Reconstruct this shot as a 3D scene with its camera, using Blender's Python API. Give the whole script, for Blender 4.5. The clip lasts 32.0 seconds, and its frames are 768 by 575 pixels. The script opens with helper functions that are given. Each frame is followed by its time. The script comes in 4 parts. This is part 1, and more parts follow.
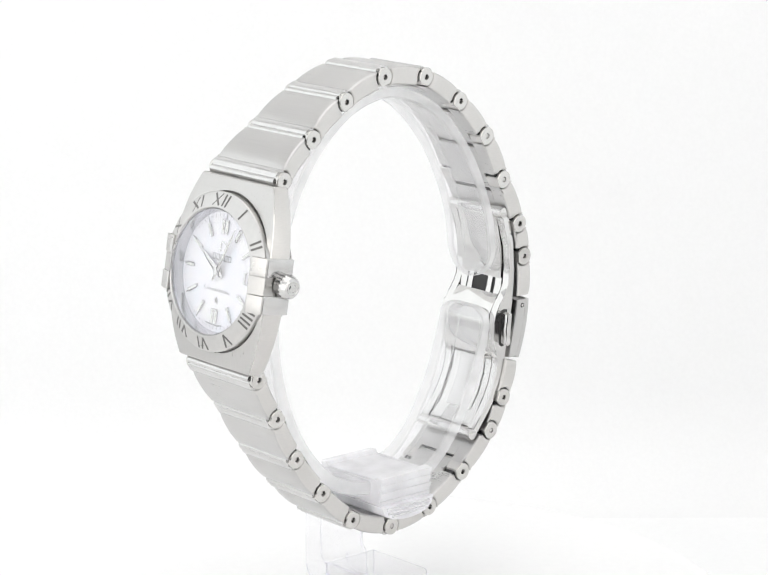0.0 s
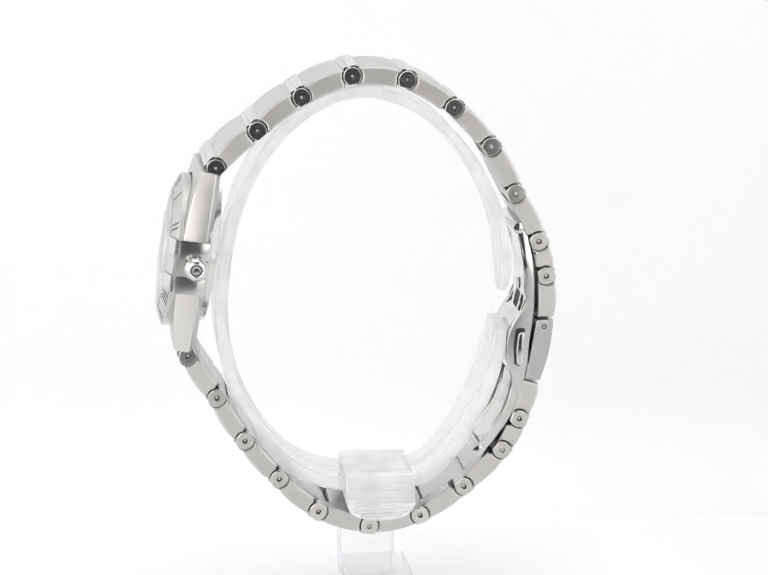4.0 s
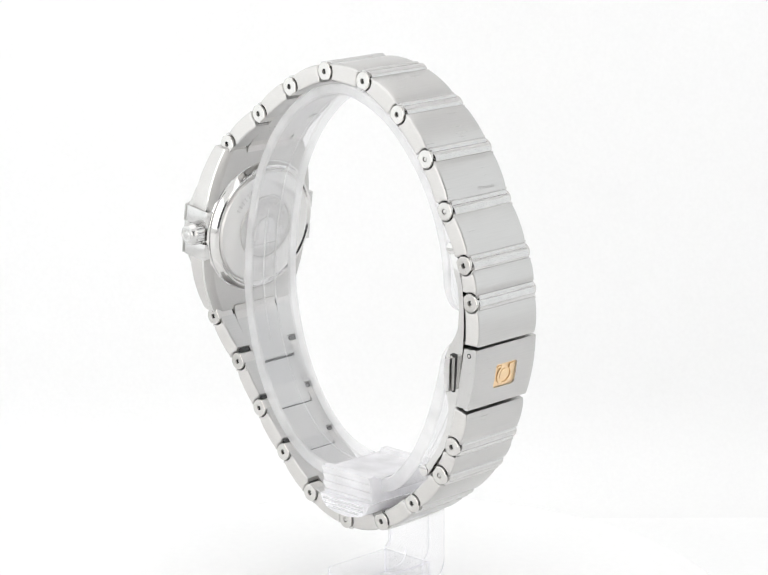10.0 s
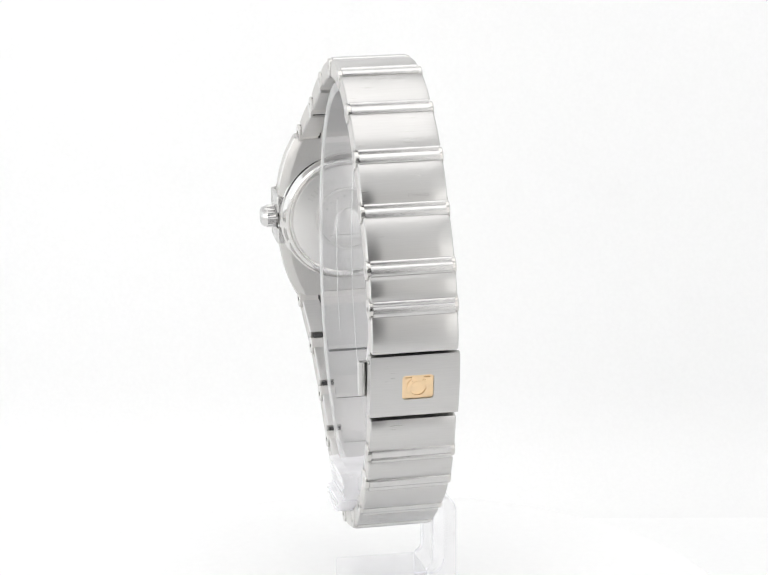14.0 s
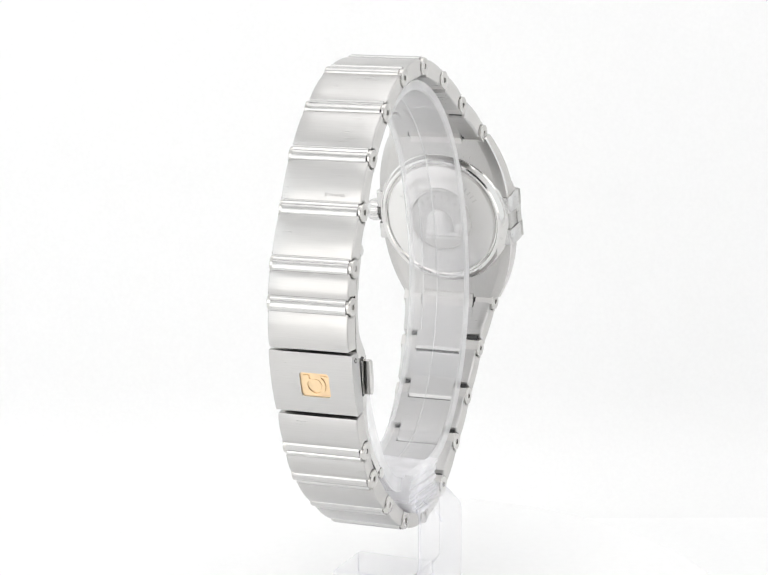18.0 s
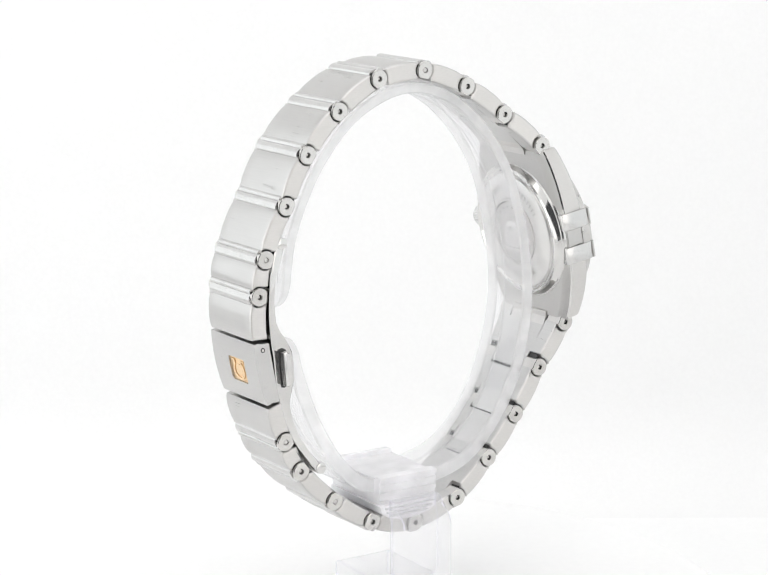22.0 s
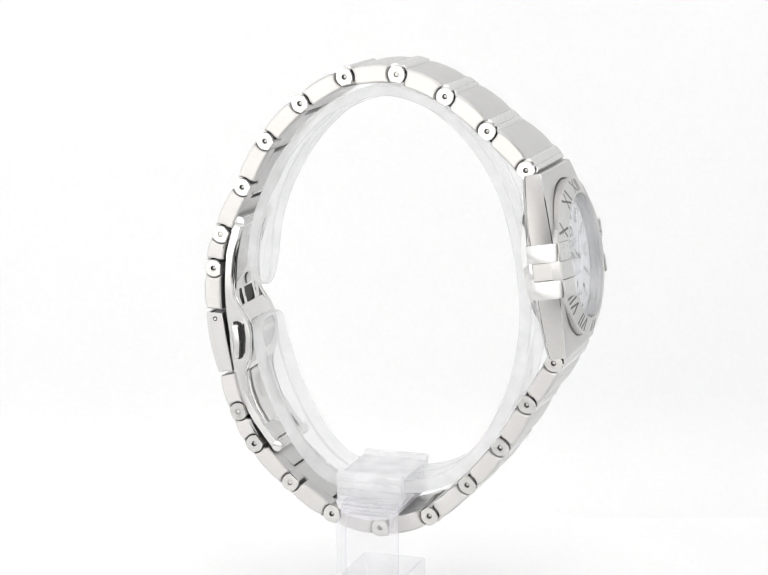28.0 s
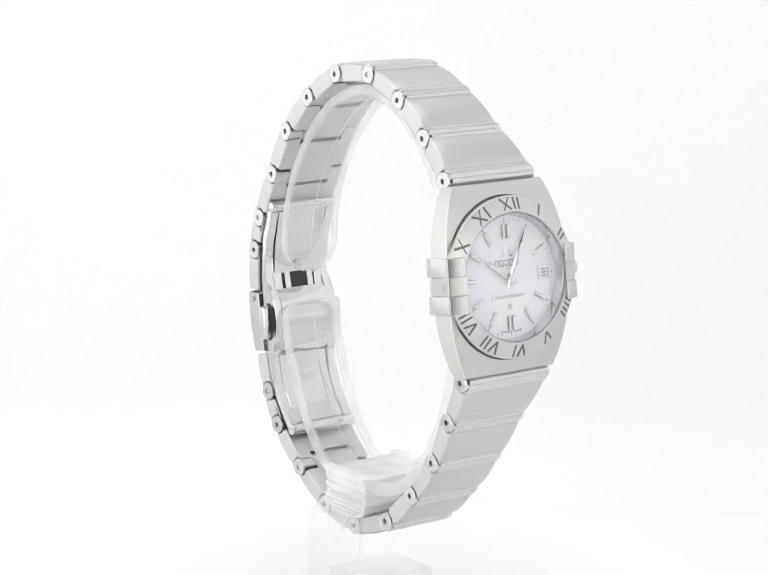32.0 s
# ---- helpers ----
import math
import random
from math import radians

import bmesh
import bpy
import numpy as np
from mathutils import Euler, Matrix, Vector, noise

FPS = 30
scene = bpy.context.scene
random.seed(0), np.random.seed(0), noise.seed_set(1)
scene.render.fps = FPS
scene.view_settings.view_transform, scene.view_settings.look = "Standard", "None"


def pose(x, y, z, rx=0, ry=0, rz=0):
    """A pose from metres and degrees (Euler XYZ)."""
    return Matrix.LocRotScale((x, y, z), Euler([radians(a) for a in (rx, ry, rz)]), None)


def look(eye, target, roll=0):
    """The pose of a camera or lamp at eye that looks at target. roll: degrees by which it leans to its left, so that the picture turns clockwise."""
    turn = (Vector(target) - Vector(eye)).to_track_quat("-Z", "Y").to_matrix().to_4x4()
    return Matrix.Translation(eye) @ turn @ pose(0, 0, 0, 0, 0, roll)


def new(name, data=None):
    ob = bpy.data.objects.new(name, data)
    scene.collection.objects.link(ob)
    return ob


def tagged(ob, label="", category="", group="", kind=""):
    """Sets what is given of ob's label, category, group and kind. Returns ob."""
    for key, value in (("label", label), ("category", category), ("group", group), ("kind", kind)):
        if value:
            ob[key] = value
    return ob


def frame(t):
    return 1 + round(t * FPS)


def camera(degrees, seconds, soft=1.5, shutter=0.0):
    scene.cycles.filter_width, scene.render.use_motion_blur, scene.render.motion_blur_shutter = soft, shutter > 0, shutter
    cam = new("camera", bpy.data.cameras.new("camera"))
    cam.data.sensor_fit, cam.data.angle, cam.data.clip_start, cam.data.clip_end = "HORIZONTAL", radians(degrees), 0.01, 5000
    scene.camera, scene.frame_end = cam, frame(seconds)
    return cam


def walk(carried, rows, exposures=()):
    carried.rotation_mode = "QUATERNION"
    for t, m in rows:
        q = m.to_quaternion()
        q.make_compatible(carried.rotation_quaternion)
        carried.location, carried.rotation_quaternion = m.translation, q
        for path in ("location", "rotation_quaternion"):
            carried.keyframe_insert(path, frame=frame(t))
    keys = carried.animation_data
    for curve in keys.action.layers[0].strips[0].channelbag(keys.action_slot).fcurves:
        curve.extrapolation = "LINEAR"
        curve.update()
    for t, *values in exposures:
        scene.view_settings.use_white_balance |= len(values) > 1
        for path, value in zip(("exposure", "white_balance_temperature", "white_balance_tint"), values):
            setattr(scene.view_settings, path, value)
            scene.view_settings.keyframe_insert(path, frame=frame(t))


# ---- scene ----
# ---- the camera: it stands still in front of the tent's opening ----
MM = 0.001
LIFT = 38.5                       # the stand's foot rests on z = 0; the watch's own heights count from the loop's middle
cam = camera(18.133, 32.0, soft=1.3)
eye = look((0.00059, -0.29366, 0.06611 + LIFT * MM), (0.00059, 0.0, 0.00120 + LIFT * MM), roll=-0.155)
walk(cam, [(0, eye), (32, eye)], exposures=[(0, 0.13), (32, 0.13)])

# ---- light: a white light tent in a dark room ----
world = bpy.data.worlds.new("room_dark")
scene.world = world
world.use_nodes = True
world.node_tree.nodes["Background"].inputs[0].default_value = (0.075, 0.075, 0.078, 1)
world.node_tree.nodes["Background"].inputs[1].default_value = 1.0
TOP_GLOW = 1.62
SIDE_GLOW = 1.36
RIGHT_GLOW = 1.08              # the lamp on the right burns a little lower
FRONT_GLOW = 2.0
FRONT_RIGHT_GLOW = 1.7
COOL, WARM = (0.972, 0.992, 1.0), (1.0, 0.985, 0.965)      # tints of the side and the front lamps

# ---- materials ----


def material(name, rgb, rough=0.5, metal=0.0, **more):
    m = bpy.data.materials.new(name)
    m.use_nodes = True
    b = m.node_tree.nodes["Principled BSDF"]
    b.inputs["Base Color"].default_value = (*rgb, 1)
    b.inputs["Roughness"].default_value = rough
    b.inputs["Metallic"].default_value = metal
    for key, value in more.items():
        b.inputs[key.replace("_", " ")].default_value = value
    return m


def grain(m, scale, detail, bump, rough_lo, rough_hi, stretch=(1, 1, 1), tint=0.06):
    """Noise in object space that varies the roughness and tint and gives a fine relief."""
    t = m.node_tree
    b = t.nodes["Principled BSDF"]
    co = t.nodes.new("ShaderNodeTexCoord")
    mp = t.nodes.new("ShaderNodeMapping")
    mp.inputs["Scale"].default_value = stretch
    fine = t.nodes.new("ShaderNodeTexNoise")
    fine.inputs["Scale"].default_value = scale
    fine.inputs["Detail"].default_value = detail
    wide = t.nodes.new("ShaderNodeTexNoise")
    wide.inputs["Scale"].default_value = 160
    wide.inputs["Detail"].default_value = 3
    t.links.new(co.outputs["Object"], mp.inputs["Vector"])
    t.links.new(mp.outputs[0], fine.inputs["Vector"])
    t.links.new(co.outputs["Object"], wide.inputs["Vector"])
    mix = t.nodes.new("ShaderNodeMath")
    mix.operation = "ADD"
    t.links.new(fine.outputs[0], mix.inputs[0])
    t.links.new(wide.outputs[0], mix.inputs[1])
    rng = t.nodes.new("ShaderNodeMapRange")
    rng.inputs["From Min"].default_value = 0.7
    rng.inputs["From Max"].default_value = 1.3
    rng.inputs["To Min"].default_value = rough_lo
    rng.inputs["To Max"].default_value = rough_hi
    t.links.new(mix.outputs[0], rng.inputs["Value"])
    t.links.new(rng.outputs[0], b.inputs["Roughness"])
    base = tuple(b.inputs["Base Color"].default_value)[:3]
    ramp = t.nodes.new("ShaderNodeValToRGB")
    ramp.color_ramp.elements[0].position = 0.3
    ramp.color_ramp.elements[1].position = 0.7
    ramp.color_ramp.elements[0].color = (*[c * (1 - tint) for c in base], 1)
    ramp.color_ramp.elements[1].color = (*[min(1, c * (1 + tint)) for c in base], 1)
    t.links.new(fine.outputs[0], ramp.inputs[0])
    t.links.new(ramp.outputs[0], b.inputs["Base Color"])
    if bump:
        bp = t.nodes.new("ShaderNodeBump")
        bp.inputs["Strength"].default_value = bump
        bp.inputs["Distance"].default_value = 0.00002
        t.links.new(fine.outputs[0], bp.inputs["Height"])
        t.links.new(bp.outputs[0], b.inputs["Normal"])
    return m


M_BRUSH = grain(material("brushed_steel", (0.562, 0.556, 0.548), 0.3, 1.0), 2600, 4, 0.10, 0.27, 0.38, (4, 0.1, 4), 0.03)
M_CASE = grain(material("vertically_brushed_steel", (0.535, 0.527, 0.515), 0.3, 1.0), 2600, 4, 0.08, 0.27, 0.38, (4, 4, 0.15), 0.03)
M_BEZEL = grain(material("radially_brushed_steel", (0.555, 0.547, 0.535), 0.3, 1.0), 1500, 4, 0.06, 0.26, 0.36, (1, 1, 1), 0.03)
M_SIDE = grain(material("satin_steel", (0.63, 0.616, 0.60), 0.3, 1.0), 2200, 4, 0.05, 0.36, 0.46, (1, 1, 4), 0.03)
M_POLISH = grain(material("polished_steel", (0.66, 0.652, 0.64), 0.08, 1.0), 500, 3, 0.0, 0.06, 0.12, (1, 1, 1), 0.02)
M_EYE = grain(material("flat_polished_steel", (0.625, 0.612, 0.592), 0.1, 1.0), 700, 3, 0.0, 0.10, 0.16, (1, 1, 1), 0.03)
M_BACK = grain(material("satin_caseback_steel", (0.72, 0.712, 0.70), 0.25, 1.0), 300, 2, 0.0, 0.30, 0.36, (1, 1, 1), 0.015)
M_MEDAL = grain(material("matt_medallion_steel", (0.64, 0.632, 0.62), 0.4, 1.0), 1200, 3, 0.2, 0.42, 0.55, (1, 1, 1), 0.05)
M_FAINT = grain(material("shallow_engraving", (0.66, 0.652, 0.64), 0.4, 1.0), 1200, 3, 0.1, 0.4, 0.5, (1, 1, 1), 0.05)
M_BAR = grain(material("soft_polished_steel", (0.61, 0.605, 0.598), 0.2, 1.0), 900, 3, 0.0, 0.17, 0.24, (1, 1, 1), 0.03)
M_FLANGE = material("silvered_flange", (0.66, 0.66, 0.68), 0.16, 1.0)
# near-black that paints shade into hinge gaps, pin holes and clasp slots
M_GAP_SHADE = material("painted_gap_shade", (0.05, 0.05, 0.05), 0.6, 0.3)
M_ENGRAVE = grain(material("engraved_grey", (0.17, 0.165, 0.16), 0.5, 0.6), 1500, 2, 0.2, 0.4, 0.6)
M_PRINT = material("grey_print", (0.30, 0.30, 0.31), 0.5)
M_PALE_PRINT = material("pale_etched_print", (0.52, 0.515, 0.51), 0.55, 0.8)
M_GOLD = grain(material("rose_gold", (0.88, 0.67, 0.43), 0.3, 1.0), 900, 3, 0.2, 0.26, 0.4, (1, 1, 1), 0.05)
M_LUME = material("pale_lume", (0.78, 0.80, 0.76), 0.5)


def acrylic(name, haze, ior, rough, clear, glowing=0.5, body_tint=(0.98, 0.98, 0.99), rim=0.6):
    """Clear plastic: part of the light passes straight, part is bent, and a white haze stands in for light caught
    inside.
    """
    m = material(name, (0.995, 0.995, 1.0), rough, 0.0, IOR=ior, Transmission_Weight=1.0)
    grain(m, 260, 3, 0.0, rough * 0.5, rough * 1.5, (1, 1, 1), 0.0)
    t = m.node_tree
    b = t.nodes["Principled BSDF"]
    df = t.nodes.new("ShaderNodeBsdfDiffuse")
    tr = t.nodes.new("ShaderNodeBsdfTranslucent")
    for n in (df, tr):
        n.inputs["Color"].default_value = (*body_tint, 1)
    thru = t.nodes.new("ShaderNodeBsdfTransparent")
    thru.inputs["Color"].default_value = (0.995, 0.995, 1.0, 1)
    half = t.nodes.new("ShaderNodeMixShader")
    half.inputs[0].default_value = glowing
    body = t.nodes.new("ShaderNodeMixShader")
    body.inputs[0].default_value = clear
    mix = t.nodes.new("ShaderNodeMixShader")
    # the haze is patchy
    wide = t.nodes.new("ShaderNodeTexNoise")
    wide.inputs["Scale"].default_value = 220
    wide.inputs["Detail"].default_value = 4
    where = t.nodes.new("ShaderNodeTexCoord")
    t.links.new(where.outputs["Object"], wide.inputs["Vector"])
    amount = t.nodes.new("ShaderNodeMapRange")
    amount.inputs["From Min"].default_value = 0.3
    amount.inputs["From Max"].default_value = 0.7
    amount.inputs["To Min"].default_value = haze * 0.85
    amount.inputs["To Max"].default_value = haze * 1.15
    t.links.new(wide.outputs[0], amount.inputs["Value"])
    t.links.new(amount.outputs[0], mix.inputs[0])
    t.links.new(df.outputs[0], half.inputs[1])
    t.links.new(tr.outputs[0], half.inputs[2])
    t.links.new(b.outputs[0], body.inputs[1])
    t.links.new(thru.outputs[0], body.inputs[2])
    gloss = t.nodes.new("ShaderNodeBsdfGlossy")
    gloss.inputs["Roughness"].default_value = 0.04
    lw = t.nodes.new("ShaderNodeLayerWeight")
    lw.inputs["Blend"].default_value = 0.5
    power = t.nodes.new("ShaderNodeMath")
    power.operation = "POWER"
    power.inputs[1].default_value = 4.0
    lift = t.nodes.new("ShaderNodeMath")
    lift.operation = "MULTIPLY_ADD"
    lift.inputs[1].default_value = rim
    lift.inputs[2].default_value = 0.04
    skin = t.nodes.new("ShaderNodeMixShader")
    t.links.new(lw.outputs["Facing"], power.inputs[0])
    t.links.new(power.outputs[0], lift.inputs[0])
    t.links.new(lift.outputs[0], skin.inputs[0])
    t.links.new(body.outputs[0], skin.inputs[1])
    t.links.new(gloss.outputs[0], skin.inputs[2])
    t.links.new(skin.outputs[0], mix.inputs[1])
    t.links.new(half.outputs[0], mix.inputs[2])
    t.links.new(mix.outputs[0], t.nodes["Material Output"].inputs[0])
    return m


M_ACRYL = acrylic("clear_acrylic", 0.09, 1.2, 0.02, 0.95, 0.6, rim=0.45)
# strong haze whitens saddle and keel in place of refracted light
M_SADDLE = acrylic("hazed_saddle_acrylic", 0.6, 1.25, 0.05, 0.85, 0.4, (0.995, 0.99, 1.0))
M_KEEL = acrylic("hazed_keel_acrylic", 0.88, 1.25, 0.08, 0.85, 0.3, (0.985, 0.98, 1.0), 0.3)
M_LEG = acrylic("moulded_acrylic", 0.14, 1.2, 0.03, 0.94, 0.6, (0.995, 0.99, 1.0), 0.5)
# lilac painted on the bevels in place of light bent at the edges
M_EDGE_TINT = acrylic("edge_refraction_tint", 0.6, 1.25, 0.1, 0.6, 0.4, (0.90, 0.89, 0.97))
M_EDGE = acrylic("sawn_acrylic_edge", 0.48, 1.2, 0.15, 0.8, 0.6, (1.0, 1.0, 1.0))
M_GLASS = acrylic("sapphire_crystal", 0.0, 1.5, 0.0, 1.0, rim=0.9)
M_TENT = grain(material("white_tent_fabric", (0.86, 0.86, 0.86), 0.9), 1400, 3, 0.1, 0.85, 0.95, (1, 1, 1), 0.01)
M_TABLE = grain(material("white_matte_plate", (0.89, 0.89, 0.89), 0.5), 900, 3, 0.05, 0.45, 0.6, (1, 1, 1), 0.01)
# the sheet's floor: paler than the fabric to imitate stronger light from above
M_FLOOR = grain(material("brightened_sheet_floor", (0.885, 0.885, 0.885), 0.6), 900, 3, 0.05, 0.55, 0.7, (1, 1, 1), 0.01)
M_DESK = grain(material("grey_desk_laminate", (0.3, 0.3, 0.31), 0.6), 20, 3, 0.0, 0.5, 0.7)


def pearl():
    m = material("mother_of_pearl", (0.80, 0.80, 0.85), 0.22)
    t = m.node_tree
    b = t.nodes["Principled BSDF"]
    co = t.nodes.new("ShaderNodeTexCoord")
    n = t.nodes.new("ShaderNodeTexNoise")
    n.inputs["Scale"].default_value = 300
    n.inputs["Detail"].default_value = 5
    n.inputs["Distortion"].default_value = 1.2
    r = t.nodes.new("ShaderNodeValToRGB")
    e = r.color_ramp.elements
    e[0].position, e[0].color = 0.30, (0.80, 0.835, 0.87, 1)
    e[1].position, e[1].color = 0.72, (0.875, 0.88, 0.87, 1)
    k = r.color_ramp.elements.new(0.5)
    k.color = (0.85, 0.845, 0.88, 1)
    t.links.new(co.outputs["Object"], n.inputs["Vector"])
    t.links.new(n.outputs[0], r.inputs[0])
    t.links.new(r.outputs[0], b.inputs["Base Color"])
    return m


M_PEARL = pearl()


def glow(name, strength, tint=(1.0, 1.0, 1.0)):
    m = bpy.data.materials.new(name)
    m.use_nodes = True
    t = m.node_tree
    t.nodes.remove(t.nodes["Principled BSDF"])
    e = t.nodes.new("ShaderNodeEmission")
    e.inputs[0].default_value = (*tint, 1)
    e.inputs[1].default_value = strength
    t.links.new(e.outputs[0], t.nodes["Material Output"].inputs[0])
    return m


# ---- mesh helpers: all lengths in millimetres ----


def finish(name, bm, mat, parent=None, label="", smooth=24):
    for v in bm.verts:
        v.co *= MM
    bmesh.ops.recalc_face_normals(bm, faces=bm.faces[:])
    me = bpy.data.meshes.new(name)
    bm.to_mesh(me)
    bm.free()
    me.materials.append(mat)
    if smooth:
        me.shade_smooth()
        me.set_sharp_from_angle(angle=radians(smooth))
    ob = new(name, me)
    if parent is not None:
        ob.parent = parent
    return tagged(ob, label)


def part(name, bm, mat, parent, label="", smooth=24):
    return finish(name, bm, mat, parent, label, smooth)


def prism(bm, poly, y0, y1, bevel=0.0, seg=2, place=None):
    """Extrudes the outline poly of (x, z) from y0 to y1, with softened end edges."""
    a = [bm.verts.new((x, y0, z)) for x, z in poly]
    b = [bm.verts.new((x, y1, z)) for x, z in poly]
    k = len(poly)
    ends = [bm.faces.new(a), bm.faces.new(b)]
    for i in range(k):
        bm.faces.new((a[i], a[(i + 1) % k], b[(i + 1) % k], b[i]))
    made = a + b
    if bevel:
        edges = {e for f in ends for e in f.edges}
        got = bmesh.ops.bevel(bm, geom=list(edges), offset=bevel, segments=seg, affect="EDGES", profile=0.6, clamp_overlap=True)
        made = list({v for v in made if v.is_valid} | set(got["verts"]))
    if place:
        for v in made:
            v.co = place(v.co)
    return made


def tube(bm, centre, axis, r0, r1, length, n=24, bevel=0.0):
    """A cylinder or cone from centre along axis."""
    axis = Vector(axis).normalized()
    m = Matrix.Translation(Vector(centre) + axis * length / 2) @ axis.to_track_quat("Z", "Y").to_matrix().to_4x4()
    got = bmesh.ops.create_cone(bm, cap_ends=True, segments=n, radius1=r0, radius2=r1, depth=length, matrix=m)
    if bevel:
        vs = set(got["verts"])
        edges = [e for e in bm.edges if e.verts[0] in vs and e.verts[1] in vs and any(len(f.verts) > 4 for f in e.link_faces)]
        bmesh.ops.bevel(bm, geom=edges, offset=bevel, segments=2, affect="EDGES", profile=0.6)


def lathe(bm, rings, place, n=96, closed=False, cap_first=False, cap_last=False):
    """Turns the outline rings of (radius, height) round the axis of place(u, y, n)."""
    loops = []
    for r, h in rings:
        loops.append([bm.verts.new(place(r * math.cos(2 * math.pi * i / n), r * math.sin(2 * math.pi * i / n), h)) for i in range(n)])
    pairs = list(zip(loops, loops[1:])) + ([(loops[-1], loops[0])] if closed else [])
    for p, q in pairs:
        for i in range(n):
            bm.faces.new((p[i], p[(i + 1) % n], q[(i + 1) % n], q[i]))
    if cap_first:
        bm.faces.new(loops[0])
    if cap_last:
        bm.faces.new(loops[-1])


def slab(bm, corners, thick, place):
    """A flat bar: its corners (a, b) in place's plane, from height h to h + thick."""
    lo = [bm.verts.new(place(a, b, 0.0)) for a, b in corners]
    hi = [bm.verts.new(place(a, b, thick)) for a, b in corners]
    k = len(corners)
    bm.faces.new(hi)
    bm.faces.new(lo)
    for i in range(k):
        bm.faces.new((lo[i], lo[(i + 1) % k], hi[(i + 1) % k], hi[i]))


# ---- the tent and the dark room round it ----


def box(name, lo, hi, mat, label, kind="structure", parent=None):
    bm = bmesh.new()
    bmesh.ops.create_cube(bm, size=1.0)
    for v in bm.verts:
        v.co = [(l + h) / 2 + c * (h - l) for c, l, h in zip(v.co, lo, hi)]
    ob = finish(name, bm, mat, parent, label, smooth=0)
    if kind:
        ob["kind"] = kind
    return ob


FLOOR = -43.0                     # the tent's floor lies below the turntable's top
XW, YB, YF, ZC = 260.0, 176.0, -200.0, 420.0


def build_tent():
    # floor and backdrop: one sheet with a tight fold; its floor is coloured paler for the top light
    bm = bmesh.new()
    prof = [(YF - 3, FLOOR)] + [(YB - 22 + 22 * math.sin(a), FLOOR + 22 - 22 * math.cos(a)) for a in np.linspace(0, math.pi / 2, 13)] + [(YB, ZC)]
    back = [(YB + 4, ZC), (YB + 4, FLOOR - 4), (YF - 3, FLOOR - 4)]
    ring = prof + back
    l = [bm.verts.new((-XW, y, z)) for y, z in ring]
    r = [bm.verts.new((XW, y, z)) for y, z in ring]
    for i in range(len(ring)):
        j = (i + 1) % len(ring)
        bm.faces.new((l[i], l[j], r[j], r[i])).material_index = 1 if i < 3 else 0
    bm.faces.new(l)
    bm.faces.new(r)
    sheet = finish("backdrop", bm, M_TENT, None, "seamless white backdrop sheet folded up behind the turntable")
    sheet["kind"] = "structure"
    sheet.data.materials.append(M_FLOOR)
    box("wall_left", (-XW - 4, YF - 4, FLOOR - 4), (-XW - 0.2, YB + 4, ZC), M_TENT, "white fabric side wall of the light tent")
    box("wall_right", (XW + 0.2, YF - 4, FLOOR - 4), (XW + 4, YB + 4, ZC), M_TENT, "white fabric side wall of the light tent")
    box("ceiling", (-XW - 4, YF - 4, ZC + 0.2), (XW + 4, YB + 4, ZC + 4), M_TENT, "white fabric roof of the light tent")
    # the front wall, with a tall opening for the camera
    bm = bmesh.new()
    ol, orr, ob, ot = -43.0, 80.0, -28.0, 215.0
    quads = [((-XW, FLOOR), (ol, FLOOR), (ol, ZC), (-XW, ZC)), ((orr, FLOOR), (XW, FLOOR), (XW, ZC), (orr, ZC)), ((ol, ot), (orr, ot), (orr, ZC), (ol, ZC)), ((ol, FLOOR), (orr, FLOOR), (orr, ob), (ol, ob))]
    for q in quads:
        prism(bm, q, YF - 3.5, YF - 0.5)
    finish("wall_front", bm, M_TENT, None, "white fabric front wall with an open slit", smooth=0)["kind"] = "structure"
    # lamps: a large panel above, one on each side
    for name, lo, hi, s, tint, lab in (
            ("light_panel", (-185, -190, ZC - 6), (185, 165, ZC - 1), TOP_GLOW, (1.0, 0.992, 0.987), "large square glowing panel under the tent roof"),
            ("light_panel", (-XW + 1, -185, -5), (-XW + 6, 160, 255), SIDE_GLOW, COOL, "upright glowing panel on the tent side wall"),
            ("light_panel", (-245, YF + 0.5, -5), (-52, YF + 5, 190), FRONT_GLOW, WARM, "upright glowing panel beside the tent opening"),
            ("light_panel", (90, YF + 0.5, -5), (245, YF + 5, 190), FRONT_RIGHT_GLOW, WARM, "upright glowing panel beside the tent opening"),
            ("light_panel", (XW - 6, -185, -5), (XW - 1, 160, 255), RIGHT_GLOW, COOL, "upright glowing panel on the tent side wall")):
        ob = box(name, lo, hi, glow("panel_glow", s, tint), lab, kind="")
        tagged(ob, "", "light panel", "tent light panels")
    box("table", (-480, -480, FLOOR - 40), (480, 400, FLOOR - 5), M_DESK, "grey table top that carries the light tent")


# ---- the watch ----
PINS = [(-20.49, 17.98), (-15.38, 22.28), (-9.99, 26.17), (-3.83, 28.59), (2.81, 28.01), (8.56, 24.53), (13.14, 19.69),
        (16.20, 13.80), (19.19, 7.70), (20.17, 3.31), (19.98, -3.14), (17.00, -14.97), (14.88, -19.00), (10.08, -23.65),
        (4.56, -27.26), (-1.86, -28.46), (-8.30, -26.28), (-13.17, -21.81), (-17.37, -16.65), (-20.78, -10.87), (-24.25, -5.20)]
